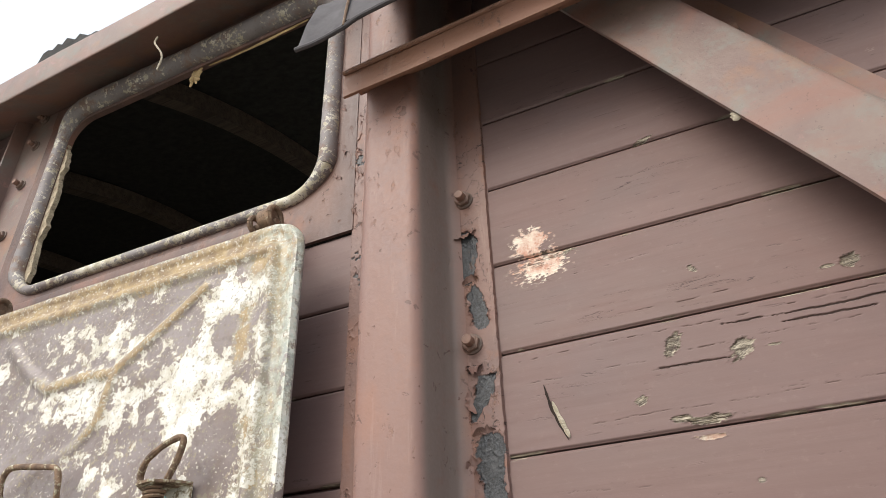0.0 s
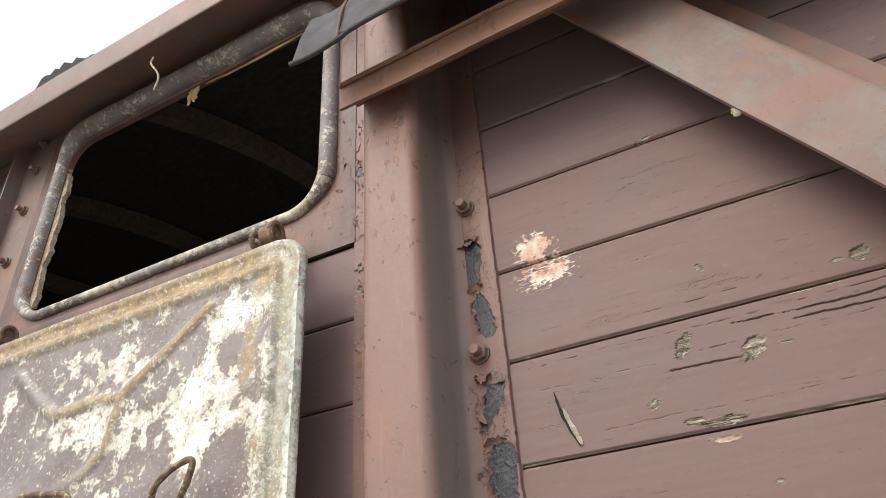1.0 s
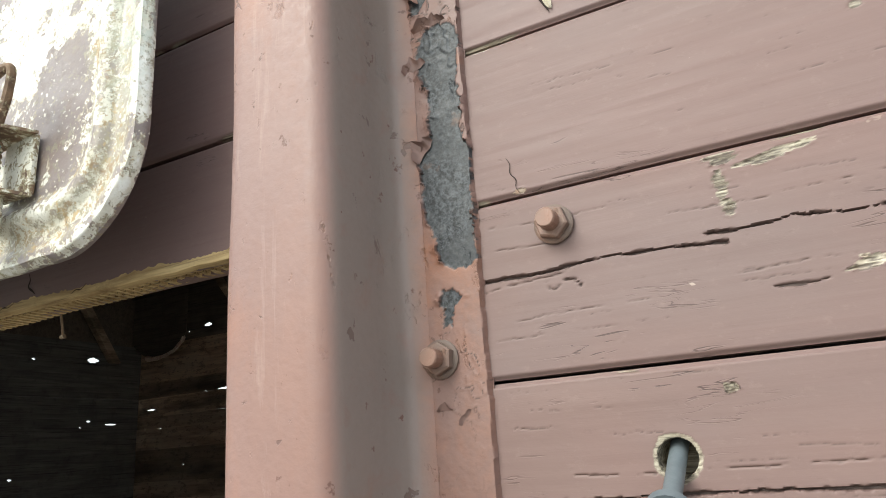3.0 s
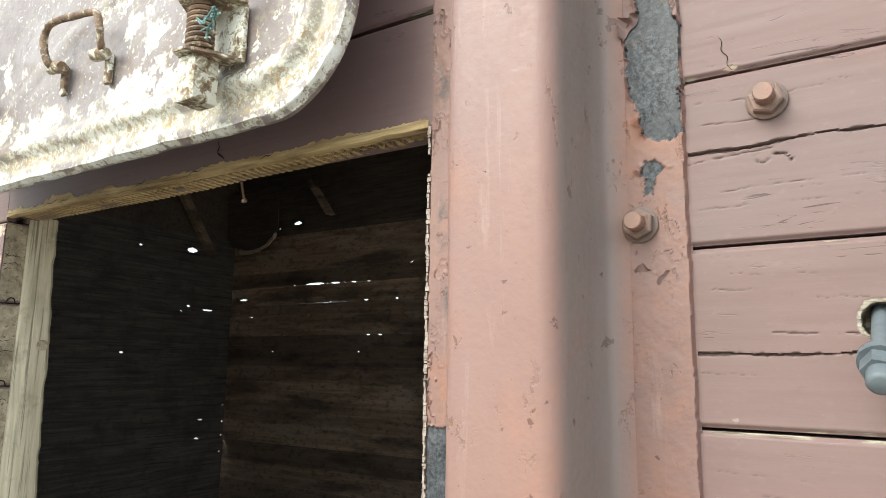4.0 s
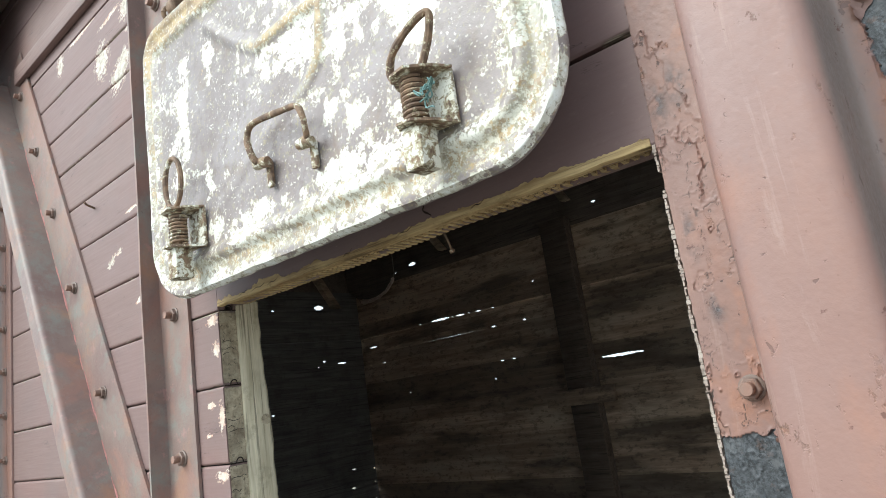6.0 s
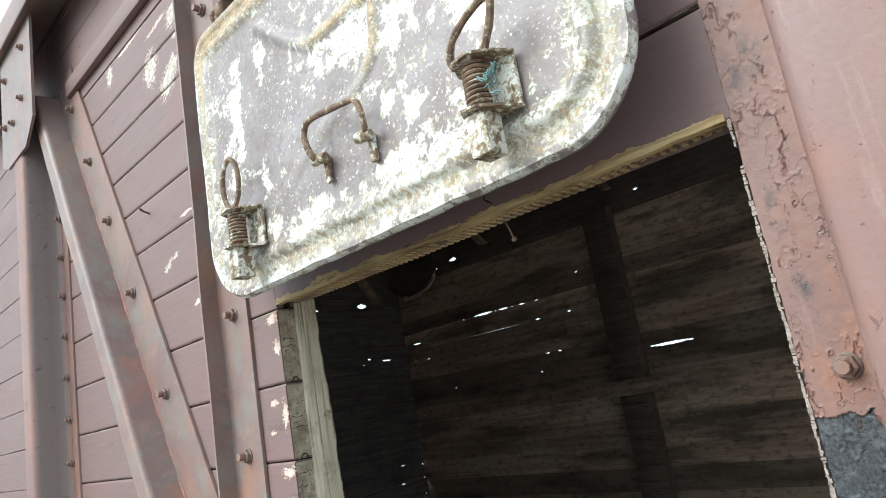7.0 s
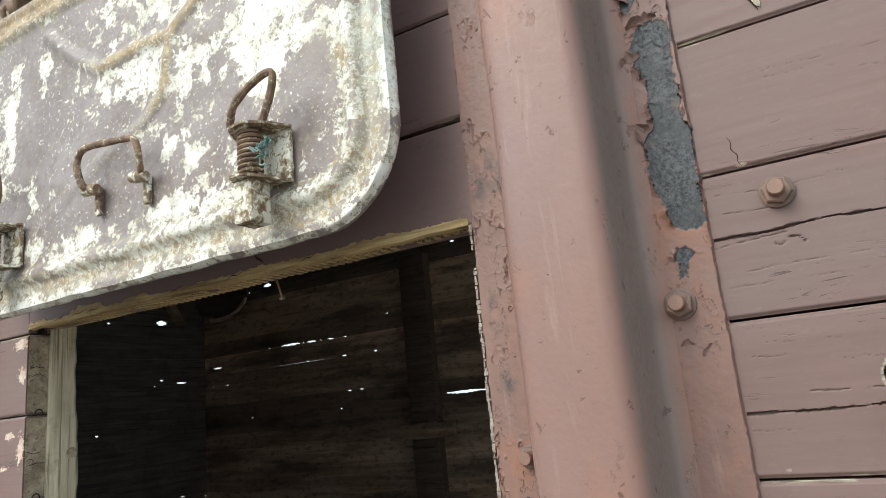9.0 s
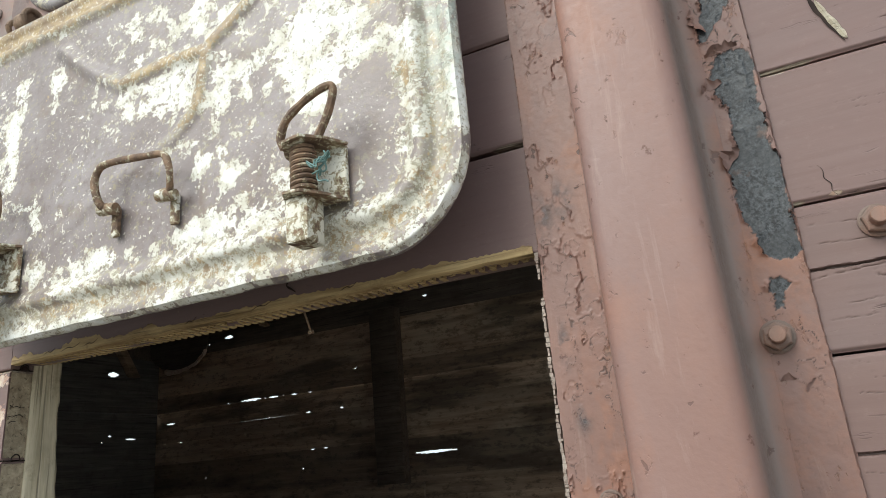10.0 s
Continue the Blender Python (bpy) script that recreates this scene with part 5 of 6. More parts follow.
sliver(bm, [(-0.508, 1.896), (-0.505, 1.888), (-0.507, 1.881), (-0.499, 1.875), (-0.494, 1.871)], 0.0026, -0.0022, 0.0003)
part("drying_crack", bm, CRACK, near_planks[3, "over"])
nail = thing("nail", -0.66, 0.08, 1.81, "bent rusty nail sticking down from the lintel", "nail", "stray nails")
bm = bmesh.new()
tube(bm, smooth_path([(-0.522, 0.046, 1.868), (-0.513, 0.044, 1.848), (-0.506, 0.042, 1.831)], 5), 0.0014, 6)
tube(bm, [(-0.509, 0.042, 1.8305), (-0.503, 0.042, 1.831)], 0.0026, 6)
part("shank", bm, RUST, nail)


# ---- ledge, canopy and eave ----
def sprung(x, x0, rate):
    """How far the sagging sheet metal has risen at x; it lies level left of x0."""
    return rate * max(0.0, x - x0)


ledge = thing("ledge_angle", 0.5, -0.13, 2.50, "rust-stained steel angle running above the braces", "steel angle")
bm = bmesh.new()
folded(bm, rounded([(-0.145, 2.508), (-0.145, 2.556), (-0.096, 2.560)], 0.006, 4), -0.005, lambda p, q, s: (s, p, q + sprung(s, -0.13, 0.045)), [-0.128 + 2.0 * i / 60 for i in range(61)], 0.0016)
part("angle", bm, LEDGE, ledge)
bm = bmesh.new()
tube(bm, [(-0.128 + 2.0 * i / 40, -0.1465, 2.556 + sprung(-0.128 + 2.0 * i / 40, -0.13, 0.045)) for i in range(41)], 0.0042, 8, False, 0.3)
part("edge_bead", bm, LEDGE, ledge)

canopy = thing("canopy_sheet", 0.5, -0.1, 2.57, "bent grey metal rain sheet over the ledge", "metal sheet")
bm = bmesh.new()
folded(bm, rounded([(-0.004, 2.86), (-0.10, 2.80), (-0.205, 2.655), (-0.214, 2.575)], 0.02, 4), -0.003, lambda p, q, s: (s, p, q + sprung(s, -0.08, 0.045)), [-0.085 + 1.98 * i / 40 for i in range(41)], 0.002)
part("sheet", bm, SHEET, canopy)
bm = bmesh.new()
rings = []
for i in range(9):
    t = i / 8
    curl = 0.004 * math.sin(math.pi * t) + 0.003 * noise.noise(Vector((t * 4, 0, 1)))
    low, high = Vector((-0.166 + 0.084 * t, -0.215 + curl, 2.561 + 0.003 * t)), Vector((-0.150 + 0.074 * t, -0.196 + curl, 2.672))
    mid = low.lerp(high, 0.5) + Vector((0, -0.004, 0))
    rings.append([low, mid, high, high + Vector((0, 0.003, 0)), mid + Vector((0, 0.003, 0)), low + Vector((0, 0.003, 0.001))])
sweep(bm, rings)
part("bent_end", bm, SHEET, canopy, "folded torn end of the sheet")
bm = bmesh.new()
tube(bm, smooth_path([(-0.168, -0.216, 2.560), (-0.13, -0.214, 2.561), (-0.086, -0.215, 2.566), (-0.02, -0.216, 2.577), (0.3, -0.216, 2.591), (1.89, -0.216, 2.663)], 6), 0.0040, 8)
part("rolled_edge", bm, SHEET, canopy)
bm = bmesh.new()
tube(bm, smooth_path([(-0.083, -0.2180, 2.566), (-0.079, -0.2150, 2.62), (-0.077, -0.201, 2.672)], 5), 0.0022, 6)
part("seam", bm, RUST, canopy)

roof = thing("roof", -1.0, 1.3, 3.03, "arched wagon roof with a faded red steel eave", "roof", "", "structure")
bm = bmesh.new()
folded(bm, rounded([(-0.004, 3.030), (-0.128, 2.962), (-0.132, 3.044), (-0.02, 3.168)], 0.008, 4), -0.004, lambda p, q, s: (s, p, q + sprung(s, -1.2, 0.040) * (1 if s < 0.5 else 0) + (0.068 if s >= 0.5 else 0)), [LEFT_END - 0.05 + (RIGHT_END - LEFT_END + 0.1) * i / 60 for i in range(61)], 0.003)
part("eave", bm, MAUVE, roof, "faded red-violet steel eave")


def arch(y):
    return 3.15 + 0.42 * (1 - ((y - 1.33) / 1.40) ** 2)


bm = bmesh.new()
rings = []
for i in range(29):
    y = -0.03 + 2.76 * i / 28
    rings.append([(LEFT_END - 0.05, y, arch(y)), (RIGHT_END + 0.05, y, arch(y)), (RIGHT_END + 0.05, y, arch(y) + 0.02), (LEFT_END - 0.05, y, arch(y) + 0.02)])
sweep(bm, rings)
part("sheeting", bm, FELT, roof, "black felted roof boards")
felt = thing("roofing_scrap", -1.14, -0.05, 3.13, "ragged black scrap of roofing felt on the eave", "roofing felt")
bm = bmesh.new()
rings = []
for i in range(15):
    x = -1.050 + 0.22 * i / 14
    h = 0.010 + 0.050 * abs(math.sin(2.6 * (1 - i / 14))) ** 2 * (0.7 + 0.6 * noise.noise(Vector((x * 60, 0, 0)))) * (1 - 0.75 * i / 14) + 0.014 * max(0.0, 1 - i / 3)
    e = sprung(x, -1.2, 0.040)
    rings.append([(x, -0.128, 3.042 + e), (x, -0.122 + 0.008 * noise.noise(Vector((x * 40, 3, 0))), 3.046 + e + 1.5 * h), (x, -0.105, 3.066 + e + h * 1.3), (x, -0.08, 3.096 + e)])
sweep(bm, rings)
part("felt", bm, FELT, felt)
wire = thing("wire_hook", -0.63, -0.105, 2.86, "thin bent pale wire hanging from the eave", "wire")
bm = bmesh.new()
tube(bm, smooth_path([(-0.652, -0.108, 2.962), (-0.655, -0.108, 2.944), (-0.632, -0.106, 2.908), (-0.625, -0.104, 2.886), (-0.630, -0.103, 2.865), (-0.633, -0.102, 2.857)], 6), 0.0022, 6)
part("strand", bm, SPLINTER, wire)


# ---- inside of the wagon ----
def holed_board(bm, a0, a1, z0, z1, holes, place, thick=0.008):
    """A board with rectangular gaps; place(a, depth, z) gives the point."""
    xs = sorted({a0, a1, *[h for q in holes for h in q[:2] if a0 < h < a1]})
    zs = sorted({z0, z1, *[h for q in holes for h in q[2:] if z0 < h < z1]})
    for xa, xb in zip(xs, xs[1:]):
        for za, zb in zip(zs, zs[1:]):
            mx, mz = (xa + xb) / 2, (za + zb) / 2
            if any(q[0] < mx < q[1] and q[2] < mz < q[3] for q in holes):
                continue
            c = [[bm.verts.new(place(x, d, z)) for x, z in ((xa, za), (xb, za), (xb, zb), (xa, zb))] for d in (0, thick)]
            bm.faces.new(c[0])
            bm.faces.new(c[1][::-1])
            for i in range(4):
                j = (i + 1) % 4
                bm.faces.new((c[0][i], c[0][j], c[1][j], c[1][i]))


FAR, END = 2.70, -3.70
FAR_HOLES = [(-2.98, -2.82, 2.131, 2.146), (-2.80, -2.785, 2.131, 2.142), (-2.765, -2.69, 2.131, 2.142), (-2.66, -2.645, 2.131, 2.140), (-2.60, -2.555, 2.131, 2.139), (-2.48, -2.45, 2.131, 2.137),
             (-3.09, -3.075, 2.131, 2.141), (-3.62, -3.54, 2.054, 2.066), (-2.50, -2.46, 2.014, 2.024), (-2.78, -2.765, 2.014, 2.022), (-3.10, -2.52, 2.0145, 2.0162), (-2.26, -2.235, 2.014, 2.026),
             (-3.62, -3.60, 1.933, 1.940), (-3.50, -3.46, 1.933, 1.940), (-2.95, -2.935, 1.933, 1.940), (-2.47, -2.44, 1.803, 1.811), (-2.38, -2.35, 1.803, 1.813), (-2.54, -2.525, 1.70, 1.711),
             (-3.28, -3.265, 1.70, 1.710), (-1.79, -1.545, 1.722, 1.738), (-2.155, -2.13, 2.222, 2.238), (-3.15, -3.08, 2.552, 2.580), (-3.29, -3.275, 2.535, 2.548), (-1.69, -1.66, 2.575, 2.59)]
END_HOLES = [(2.335, 2.365, 1.990, 2.002), (2.465, 2.545, 1.972, 1.984), (2.290, 2.305, 1.955, 1.963), (1.96, 1.985, 2.345, 2.358), (2.31, 2.39, 2.355, 2.388), (1.895, 1.92, 1.676, 1.688), (2.672, 2.688, 1.226, 1.240),
             (2.670, 2.684, 1.136, 1.150), (2.676, 2.692, 1.028, 1.040), (2.46, 2.50, 1.128, 1.142), (2.48, 2.52, 1.248, 1.260), (2.672, 2.684, 1.34, 1.349), (2.670, 2.682, 1.43, 1.438)]
random.seed(31)


def uneven(holes):
    """Chinks with worn, uneven outlines: each is cut in narrow steps."""
    out = []
    for a, b, c, d in holes:
        n = 4 if b - a < 0.06 else 9
        for i in range(n):
            e = min(i, n - 1 - i) / max(1, n // 2 - 1)
            h = (d - c) * min(1.0, 0.45 + 0.6 * e) * random.uniform(0.75, 1.05)
            m = c + (d - c) * random.uniform(0.42, 0.58)
            out.append((a + (b - a) * i / n, a + (b - a) * (i + 1) / n, m - h / 2, m + h / 2))
    return out


FAR_HOLES = uneven(FAR_HOLES)
END_HOLES = uneven(END_HOLES)
wall_far = thing("wall_far", -1.0, FAR, 0.34, "inner face of the far wagon side, dark old boards with chinks of daylight", "wall", "", "structure")
wall_end = thing("wall_end", END, 1.3, 0.34, "dark boarded end wall of the wagon with chinks of daylight", "wall", "", "structure")
joints = [0.34, 0.47, 0.60, 0.73, 0.86, 0.99, 1.12, 1.25, 1.38, 1.51, 1.61, 1.73, 1.81, 1.937, 2.015, 2.135, 2.23, 2.36, 2.48]
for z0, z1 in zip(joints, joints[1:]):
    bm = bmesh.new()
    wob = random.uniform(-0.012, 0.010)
    # boards stop at 0.75: an unseen opening beyond, added to let daylight in
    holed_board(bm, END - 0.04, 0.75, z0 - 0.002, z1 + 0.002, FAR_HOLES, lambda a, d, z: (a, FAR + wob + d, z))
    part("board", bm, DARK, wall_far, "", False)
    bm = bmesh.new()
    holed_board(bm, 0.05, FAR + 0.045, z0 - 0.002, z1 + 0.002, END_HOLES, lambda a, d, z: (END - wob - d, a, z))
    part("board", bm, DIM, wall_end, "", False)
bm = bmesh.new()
# the large gap is an unseen opening, added for more daylight inside
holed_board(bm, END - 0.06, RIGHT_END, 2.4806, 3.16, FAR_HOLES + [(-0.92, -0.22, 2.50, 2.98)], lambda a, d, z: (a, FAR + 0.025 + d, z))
part("upper_panel", bm, LINER, wall_far, "upper lining with the dimness under the roof in its dark colour", False)
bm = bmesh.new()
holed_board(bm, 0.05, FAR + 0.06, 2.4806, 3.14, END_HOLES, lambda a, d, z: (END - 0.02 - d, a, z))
part("upper_panel", bm, LINER, wall_end, "upper lining with the dimness under the roof in its dark colour", False)
wall_close = thing("wall_right", RIGHT_END, 1.3, 0.34, "dark boarded wall closing the wagon", "wall", "", "structure")
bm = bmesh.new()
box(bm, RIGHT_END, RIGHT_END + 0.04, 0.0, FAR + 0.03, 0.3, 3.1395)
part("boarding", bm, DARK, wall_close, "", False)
for x0, x1, owner, paint in ((RIGHT_END, RIGHT_END + 0.04, wall_close, DARK), (END - 0.032, END - 0.02, wall_end, LINER)):
    bm = bmesh.new()
    rise = [0.0 + 2.70 * i / 20 for i in range(21)]
    sweep(bm, [[(x, 0.0, 3.14)] + [(x, y, max(3.1405, arch(y) - 0.002)) for y in rise] + [(x, 2.70, 3.14)] for x in (x0, x1)])
    part("gable", bm, paint, owner, "", False)
# unseen floor, kept pale so that it bounces daylight up inside
floor_in = bmesh.new()
box(floor_in, LEFT_END, RIGHT_END, 0.05, FAR + 0.03, 0.26, 0.34)
tagged(solid("floor", floor_in, BOUNCE, False), "unseen pale plank floor inside the wagon, toned to bounce daylight upwards", "floor", "", "structure")
sill = thing("underframe", -1.0, 1.3, 0.0, "dark steel sill beams that carry the wagon body", "underframe", "", "structure")
for y0, y1 in ((0.02, 0.14), (2.55, 2.68)):
    bm = bmesh.new()
    box(bm, LEFT_END, RIGHT_END, y0, y1, -0.02, 0.26, 0.004)
    part("sill_beam", bm, RUST, sill)

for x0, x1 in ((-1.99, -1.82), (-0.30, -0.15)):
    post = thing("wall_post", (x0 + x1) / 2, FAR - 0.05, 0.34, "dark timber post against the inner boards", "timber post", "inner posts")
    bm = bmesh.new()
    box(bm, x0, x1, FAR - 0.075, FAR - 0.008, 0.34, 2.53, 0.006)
    part("timber", bm, DARK_POST, post)
cleat = thing("broken_board", -1.86, 2.6, 1.48, "short broken board nailed across a post", "board")
bm = bmesh.new()
box(bm, -2.12, -1.70, FAR - 0.10, FAR - 0.077, 1.50, 1.585, 0.004)
part("board", bm, DARK, cleat)
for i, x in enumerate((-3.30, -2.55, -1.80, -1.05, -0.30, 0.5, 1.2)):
    rafter = thing("rafter", x, 1.3, 3.1, "curved timber rafter, toned dark for the dimness under the roof", "rafter", "roof rafters")
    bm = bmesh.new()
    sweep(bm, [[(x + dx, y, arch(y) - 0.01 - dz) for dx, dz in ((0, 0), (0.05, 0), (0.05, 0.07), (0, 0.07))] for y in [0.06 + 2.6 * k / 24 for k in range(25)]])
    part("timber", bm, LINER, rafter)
tie = thing("roof_strut", -1.2, 0.8, 2.6, "dim timber strut slanting under the roof", "strut")
bm = bmesh.new()
tube(bm, [(-1.79, 1.5, 3.47), (-0.9, 0.8, 3.08), (-0.35, 0.30, 2.80), (-0.22, 0.15, 2.72), (-0.14, 0.05, 2.66)], 0.035, 8)
part("timber", bm, PALE, tie)
corner_brace = thing("corner_brace", END, 2.36, 2.38, "short timber brace across the end wall's corner", "timber brace")
bm = bmesh.new()
sweep(bm, [[(END + d, y + e, z) for d, e in ((0.004, -0.03), (0.05, -0.03), (0.05, 0.03), (0.004, 0.03))] for y, z in ((2.20, 2.76), (2.34, 2.56), (2.48, 2.36))])
part("timber", bm, DARK, corner_brace)
for x0, z0, x1, z1 in ((-2.965, 2.835, -2.765, 2.575), (-1.93, 2.82, -1.808, 2.62)):
    prop = thing("roof_prop", x0, FAR - 0.04, z1, "short slanting timber prop above the far boards", "timber prop", "roof props")
    bm = bmesh.new()
    sweep(bm, [[(x + e, FAR + d, z) for d, e in ((-0.060, -0.022), (-0.015, -0.022), (-0.015, 0.022), (-0.060, 0.022))] for x, z in ((x0, z0), ((x0 + x1) / 2, (z0 + z1) / 2 + 0.004), (x1, z1))])
    part("timber", bm, DARK, prop)
lining = thing("torn_lining", -3.45, 2.6, 2.4, "torn lining in the roof corner, a dark sheet standing in for the dim hollow", "torn sheet")
LX, LZ = -3.44, 2.535
edge_line = []
for i in range(33):
    a = math.pi * (1.0 + i / 32)
    edge_line.append((LX + 0.25 * math.cos(a), LZ + 0.145 * math.sin(a) + 0.012 * noise.noise(Vector((i * 0.45, 0, 0)))))
# dark sheet standing in for the unlit hollow above the torn edge
bm = bmesh.new()
sweep(bm, [[(x, y, z) for x, z in edge_line + [(LX + 0.25, 2.80), (LX - 0.25, 2.80)]] for y in (FAR - 0.084, FAR - 0.078)])
part("sheet", bm, LINER, lining)
# daylight on the torn edge is put into this rim's pale colour
bm = bmesh.new()
sweep(bm, [[(x, FAR - 0.084, z), (x, FAR - 0.106, z - 0.010), (x + 0.004, FAR - 0.106, z - 0.030 - 0.020 * abs(noise.noise(Vector((x * 30, 0, 0))))), (x + 0.004, FAR - 0.078, z - 0.014)] for x, z in edge_line[12:30]])
part("rim", bm, LIT_PINK, lining, "reddish torn rim with its lit look put into the colour")


# ---- worn boards right of the post: gouges, chips and drying cracks cut into the wood ----
GOUGES = (  # x, z, half length, half height, turn, depth, primer
    (0.093, 2.262, 0.026, 0.022, 0.1, 0.0006, 1.0), (0.104, 2.222, 0.036, 0.020, 0.1, 0.0008, 1.0), (0.130, 2.234, 0.022, 0.006, 0.05, 0.0020, 0.0), (0.098, 2.230, 0.012, 0.008, 0.0, 0.0025, 0.2),
    (0.217, 2.2365, 0.009, 0.003, 0.0, 0.0012, 0.3), (0.442, 2.132, 0.012, 0.010, 0.2, 0.0026, 0.0), (0.420, 2.131, 0.012, 0.003, 0.0, 0.0020, 0.0), (0.244, 2.079, 0.019, 0.009, 1.0, 0.0030, 0.0),
    (0.313, 2.058, 0.017, 0.010, 0.6, 0.0030, 0.0), (0.345, 2.056, 0.012, 0.0016, 0.0, 0.0020, 0.0), (0.198, 2.021, 0.009, 0.006, 0.4, 0.0030, 0.0), (0.262, 1.988, 0.026, 0.0055, 0.0, 0.0035, 0.0), (0.236, 1.993, 0.012, 0.004, 0.0, 0.003, 0.0),
    (0.262, 1.970, 0.017, 0.0035, 0.0, 0.0010, 0.5), (0.298, 1.921, 0.004, 0.003, 0.0, 0.0022, 0.3), (0.206, 1.843, 0.011, 0.005, 0.1, 0.0016, 0.0), (0.2040, 1.826, 0.0046, 0.0155, 0.0, 0.0014, 0.0), (0.2065, 1.810, 0.0038, 0.0065, 0.0, 0.0014, 0.0), (0.234, 1.838, 0.026, 0.0040, 0.1, 0.0016, 0.0),
    (0.188, 1.702, 0.005, 0.004, 0.2, 0.0026, 0.0), (0.272, 1.763, 0.011, 0.0045, 0.05, 0.0022, 0.2), (0.071, 1.8545, 0.006, 0.0030, 0.2, 0.0012, 0.5),
    (0.264, 2.374, 0.014, 0.0035, 0.3, 0.0025, 0.0), (0.30, 1.607, 0.012, 0.003, 0.0, 0.002, 0.0),
    (0.52, 2.08, 0.014, 0.006, 0.1, 0.0025, 0.0), (0.285, 2.166, 0.005, 0.006, 0.4, 0.0026, 0.0), (0.172, 1.607, 0.014, 0.003, 0.0, 0.0024, 0.0))
CUTS = (  # path, width, depth
    ([(0.037, 1.792), (0.08, 1.7905), (0.122, 1.794), (0.165, 1.7925), (0.201, 1.789)], 0.0025, 0.006), ([(0.190, 1.7965), (0.205, 1.7955), (0.24, 1.797), (0.268, 1.7945), (0.32, 1.7955), (0.42, 1.795)], 0.0023, 0.006),
    ([(0.037, 1.784), (0.065, 1.786), (0.095, 1.788)], 0.0016, 0.003),
    ([(0.037, 1.643), (0.09, 1.642), (0.142, 1.6435), (0.2, 1.644), (0.3, 1.643), (0.45, 1.645)], 0.0024, 0.005), ([(0.084, 1.784), (0.085, 1.779), (0.089, 1.778), (0.092, 1.780)], 0.0018, 0.003), ([(0.097, 1.783), (0.103, 1.782), (0.107, 1.778), (0.106, 1.773)], 0.0021, 0.003), ([(0.30, 2.090), (0.36, 2.088), (0.42, 2.087), (0.47, 2.089)], 0.0022, 0.003), ([(0.36, 2.079), (0.42, 2.078), (0.45, 2.077)], 0.0021, 0.003), ([(0.225, 2.053), (0.262, 2.052), (0.30, 2.0515)], 0.0021, 0.003), ([(0.088, 1.657), (0.115, 1.656), (0.138, 1.656)], 0.0016, 0.003),
    ([(0.168, 1.657), (0.2, 1.657), (0.25, 1.658), (0.31, 1.6575)], 0.0013, 0.003), ([(0.09, 2.2), (0.17, 2.198), (0.24, 2.201)], 0.0009, 0.002), ([(0.19, 2.13), (0.25, 2.128), (0.34, 2.130)], 0.0013, 0.003),
    ([(0.06, 2.095), (0.17, 2.098), (0.30, 2.096), (0.44, 2.099), (0.58, 2.097)], 0.0014, 0.003), ([(0.06, 2.066), (0.12, 2.064), (0.18, 2.066), (0.21, 2.064)], 0.0012, 0.002), ([(0.26, 2.068), (0.33, 2.070), (0.42, 2.069), (0.5, 2.072)], 0.0013, 0.003),
    ([(0.22, 2.326), (0.24, 2.322), (0.265, 2.325), (0.285, 2.321)], 0.0012, 0.002), ([(0.17, 2.300), (0.185, 2.304), (0.19, 2.297), (0.21, 2.298), (0.235, 2.303)], 0.0012, 0.002), ([(0.045, 1.748), (0.1, 1.749), (0.16, 1.747)], 0.0009, 0.002),
    ([(0.06, 1.76), (0.11, 1.762), (0.15, 1.761)], 0.0009, 0.002), ([(0.2, 1.768), (0.26, 1.77), (0.33, 1.772)], 0.0010, 0.002), ([(0.222, 1.757), (0.235, 1.756), (0.25, 1.757)], 0.0030, 0.003), ([(0.045, 1.83), (0.09, 1.827), (0.14, 1.829)], 0.0009, 0.002),
    ([(0.16, 1.815), (0.22, 1.812), (0.30, 1.815)], 0.0010, 0.002), ([(0.05, 1.813), (0.08, 1.811), (0.11, 1.812)], 0.0010, 0.002), ([(0.10, 2.51), (0.16, 2.512), (0.22, 2.51)], 0.001, 0.002),
    ([(0.14, 2.003), (0.22, 2.005), (0.30, 2.003), (0.44, 2.006)], 0.0010, 0.002))


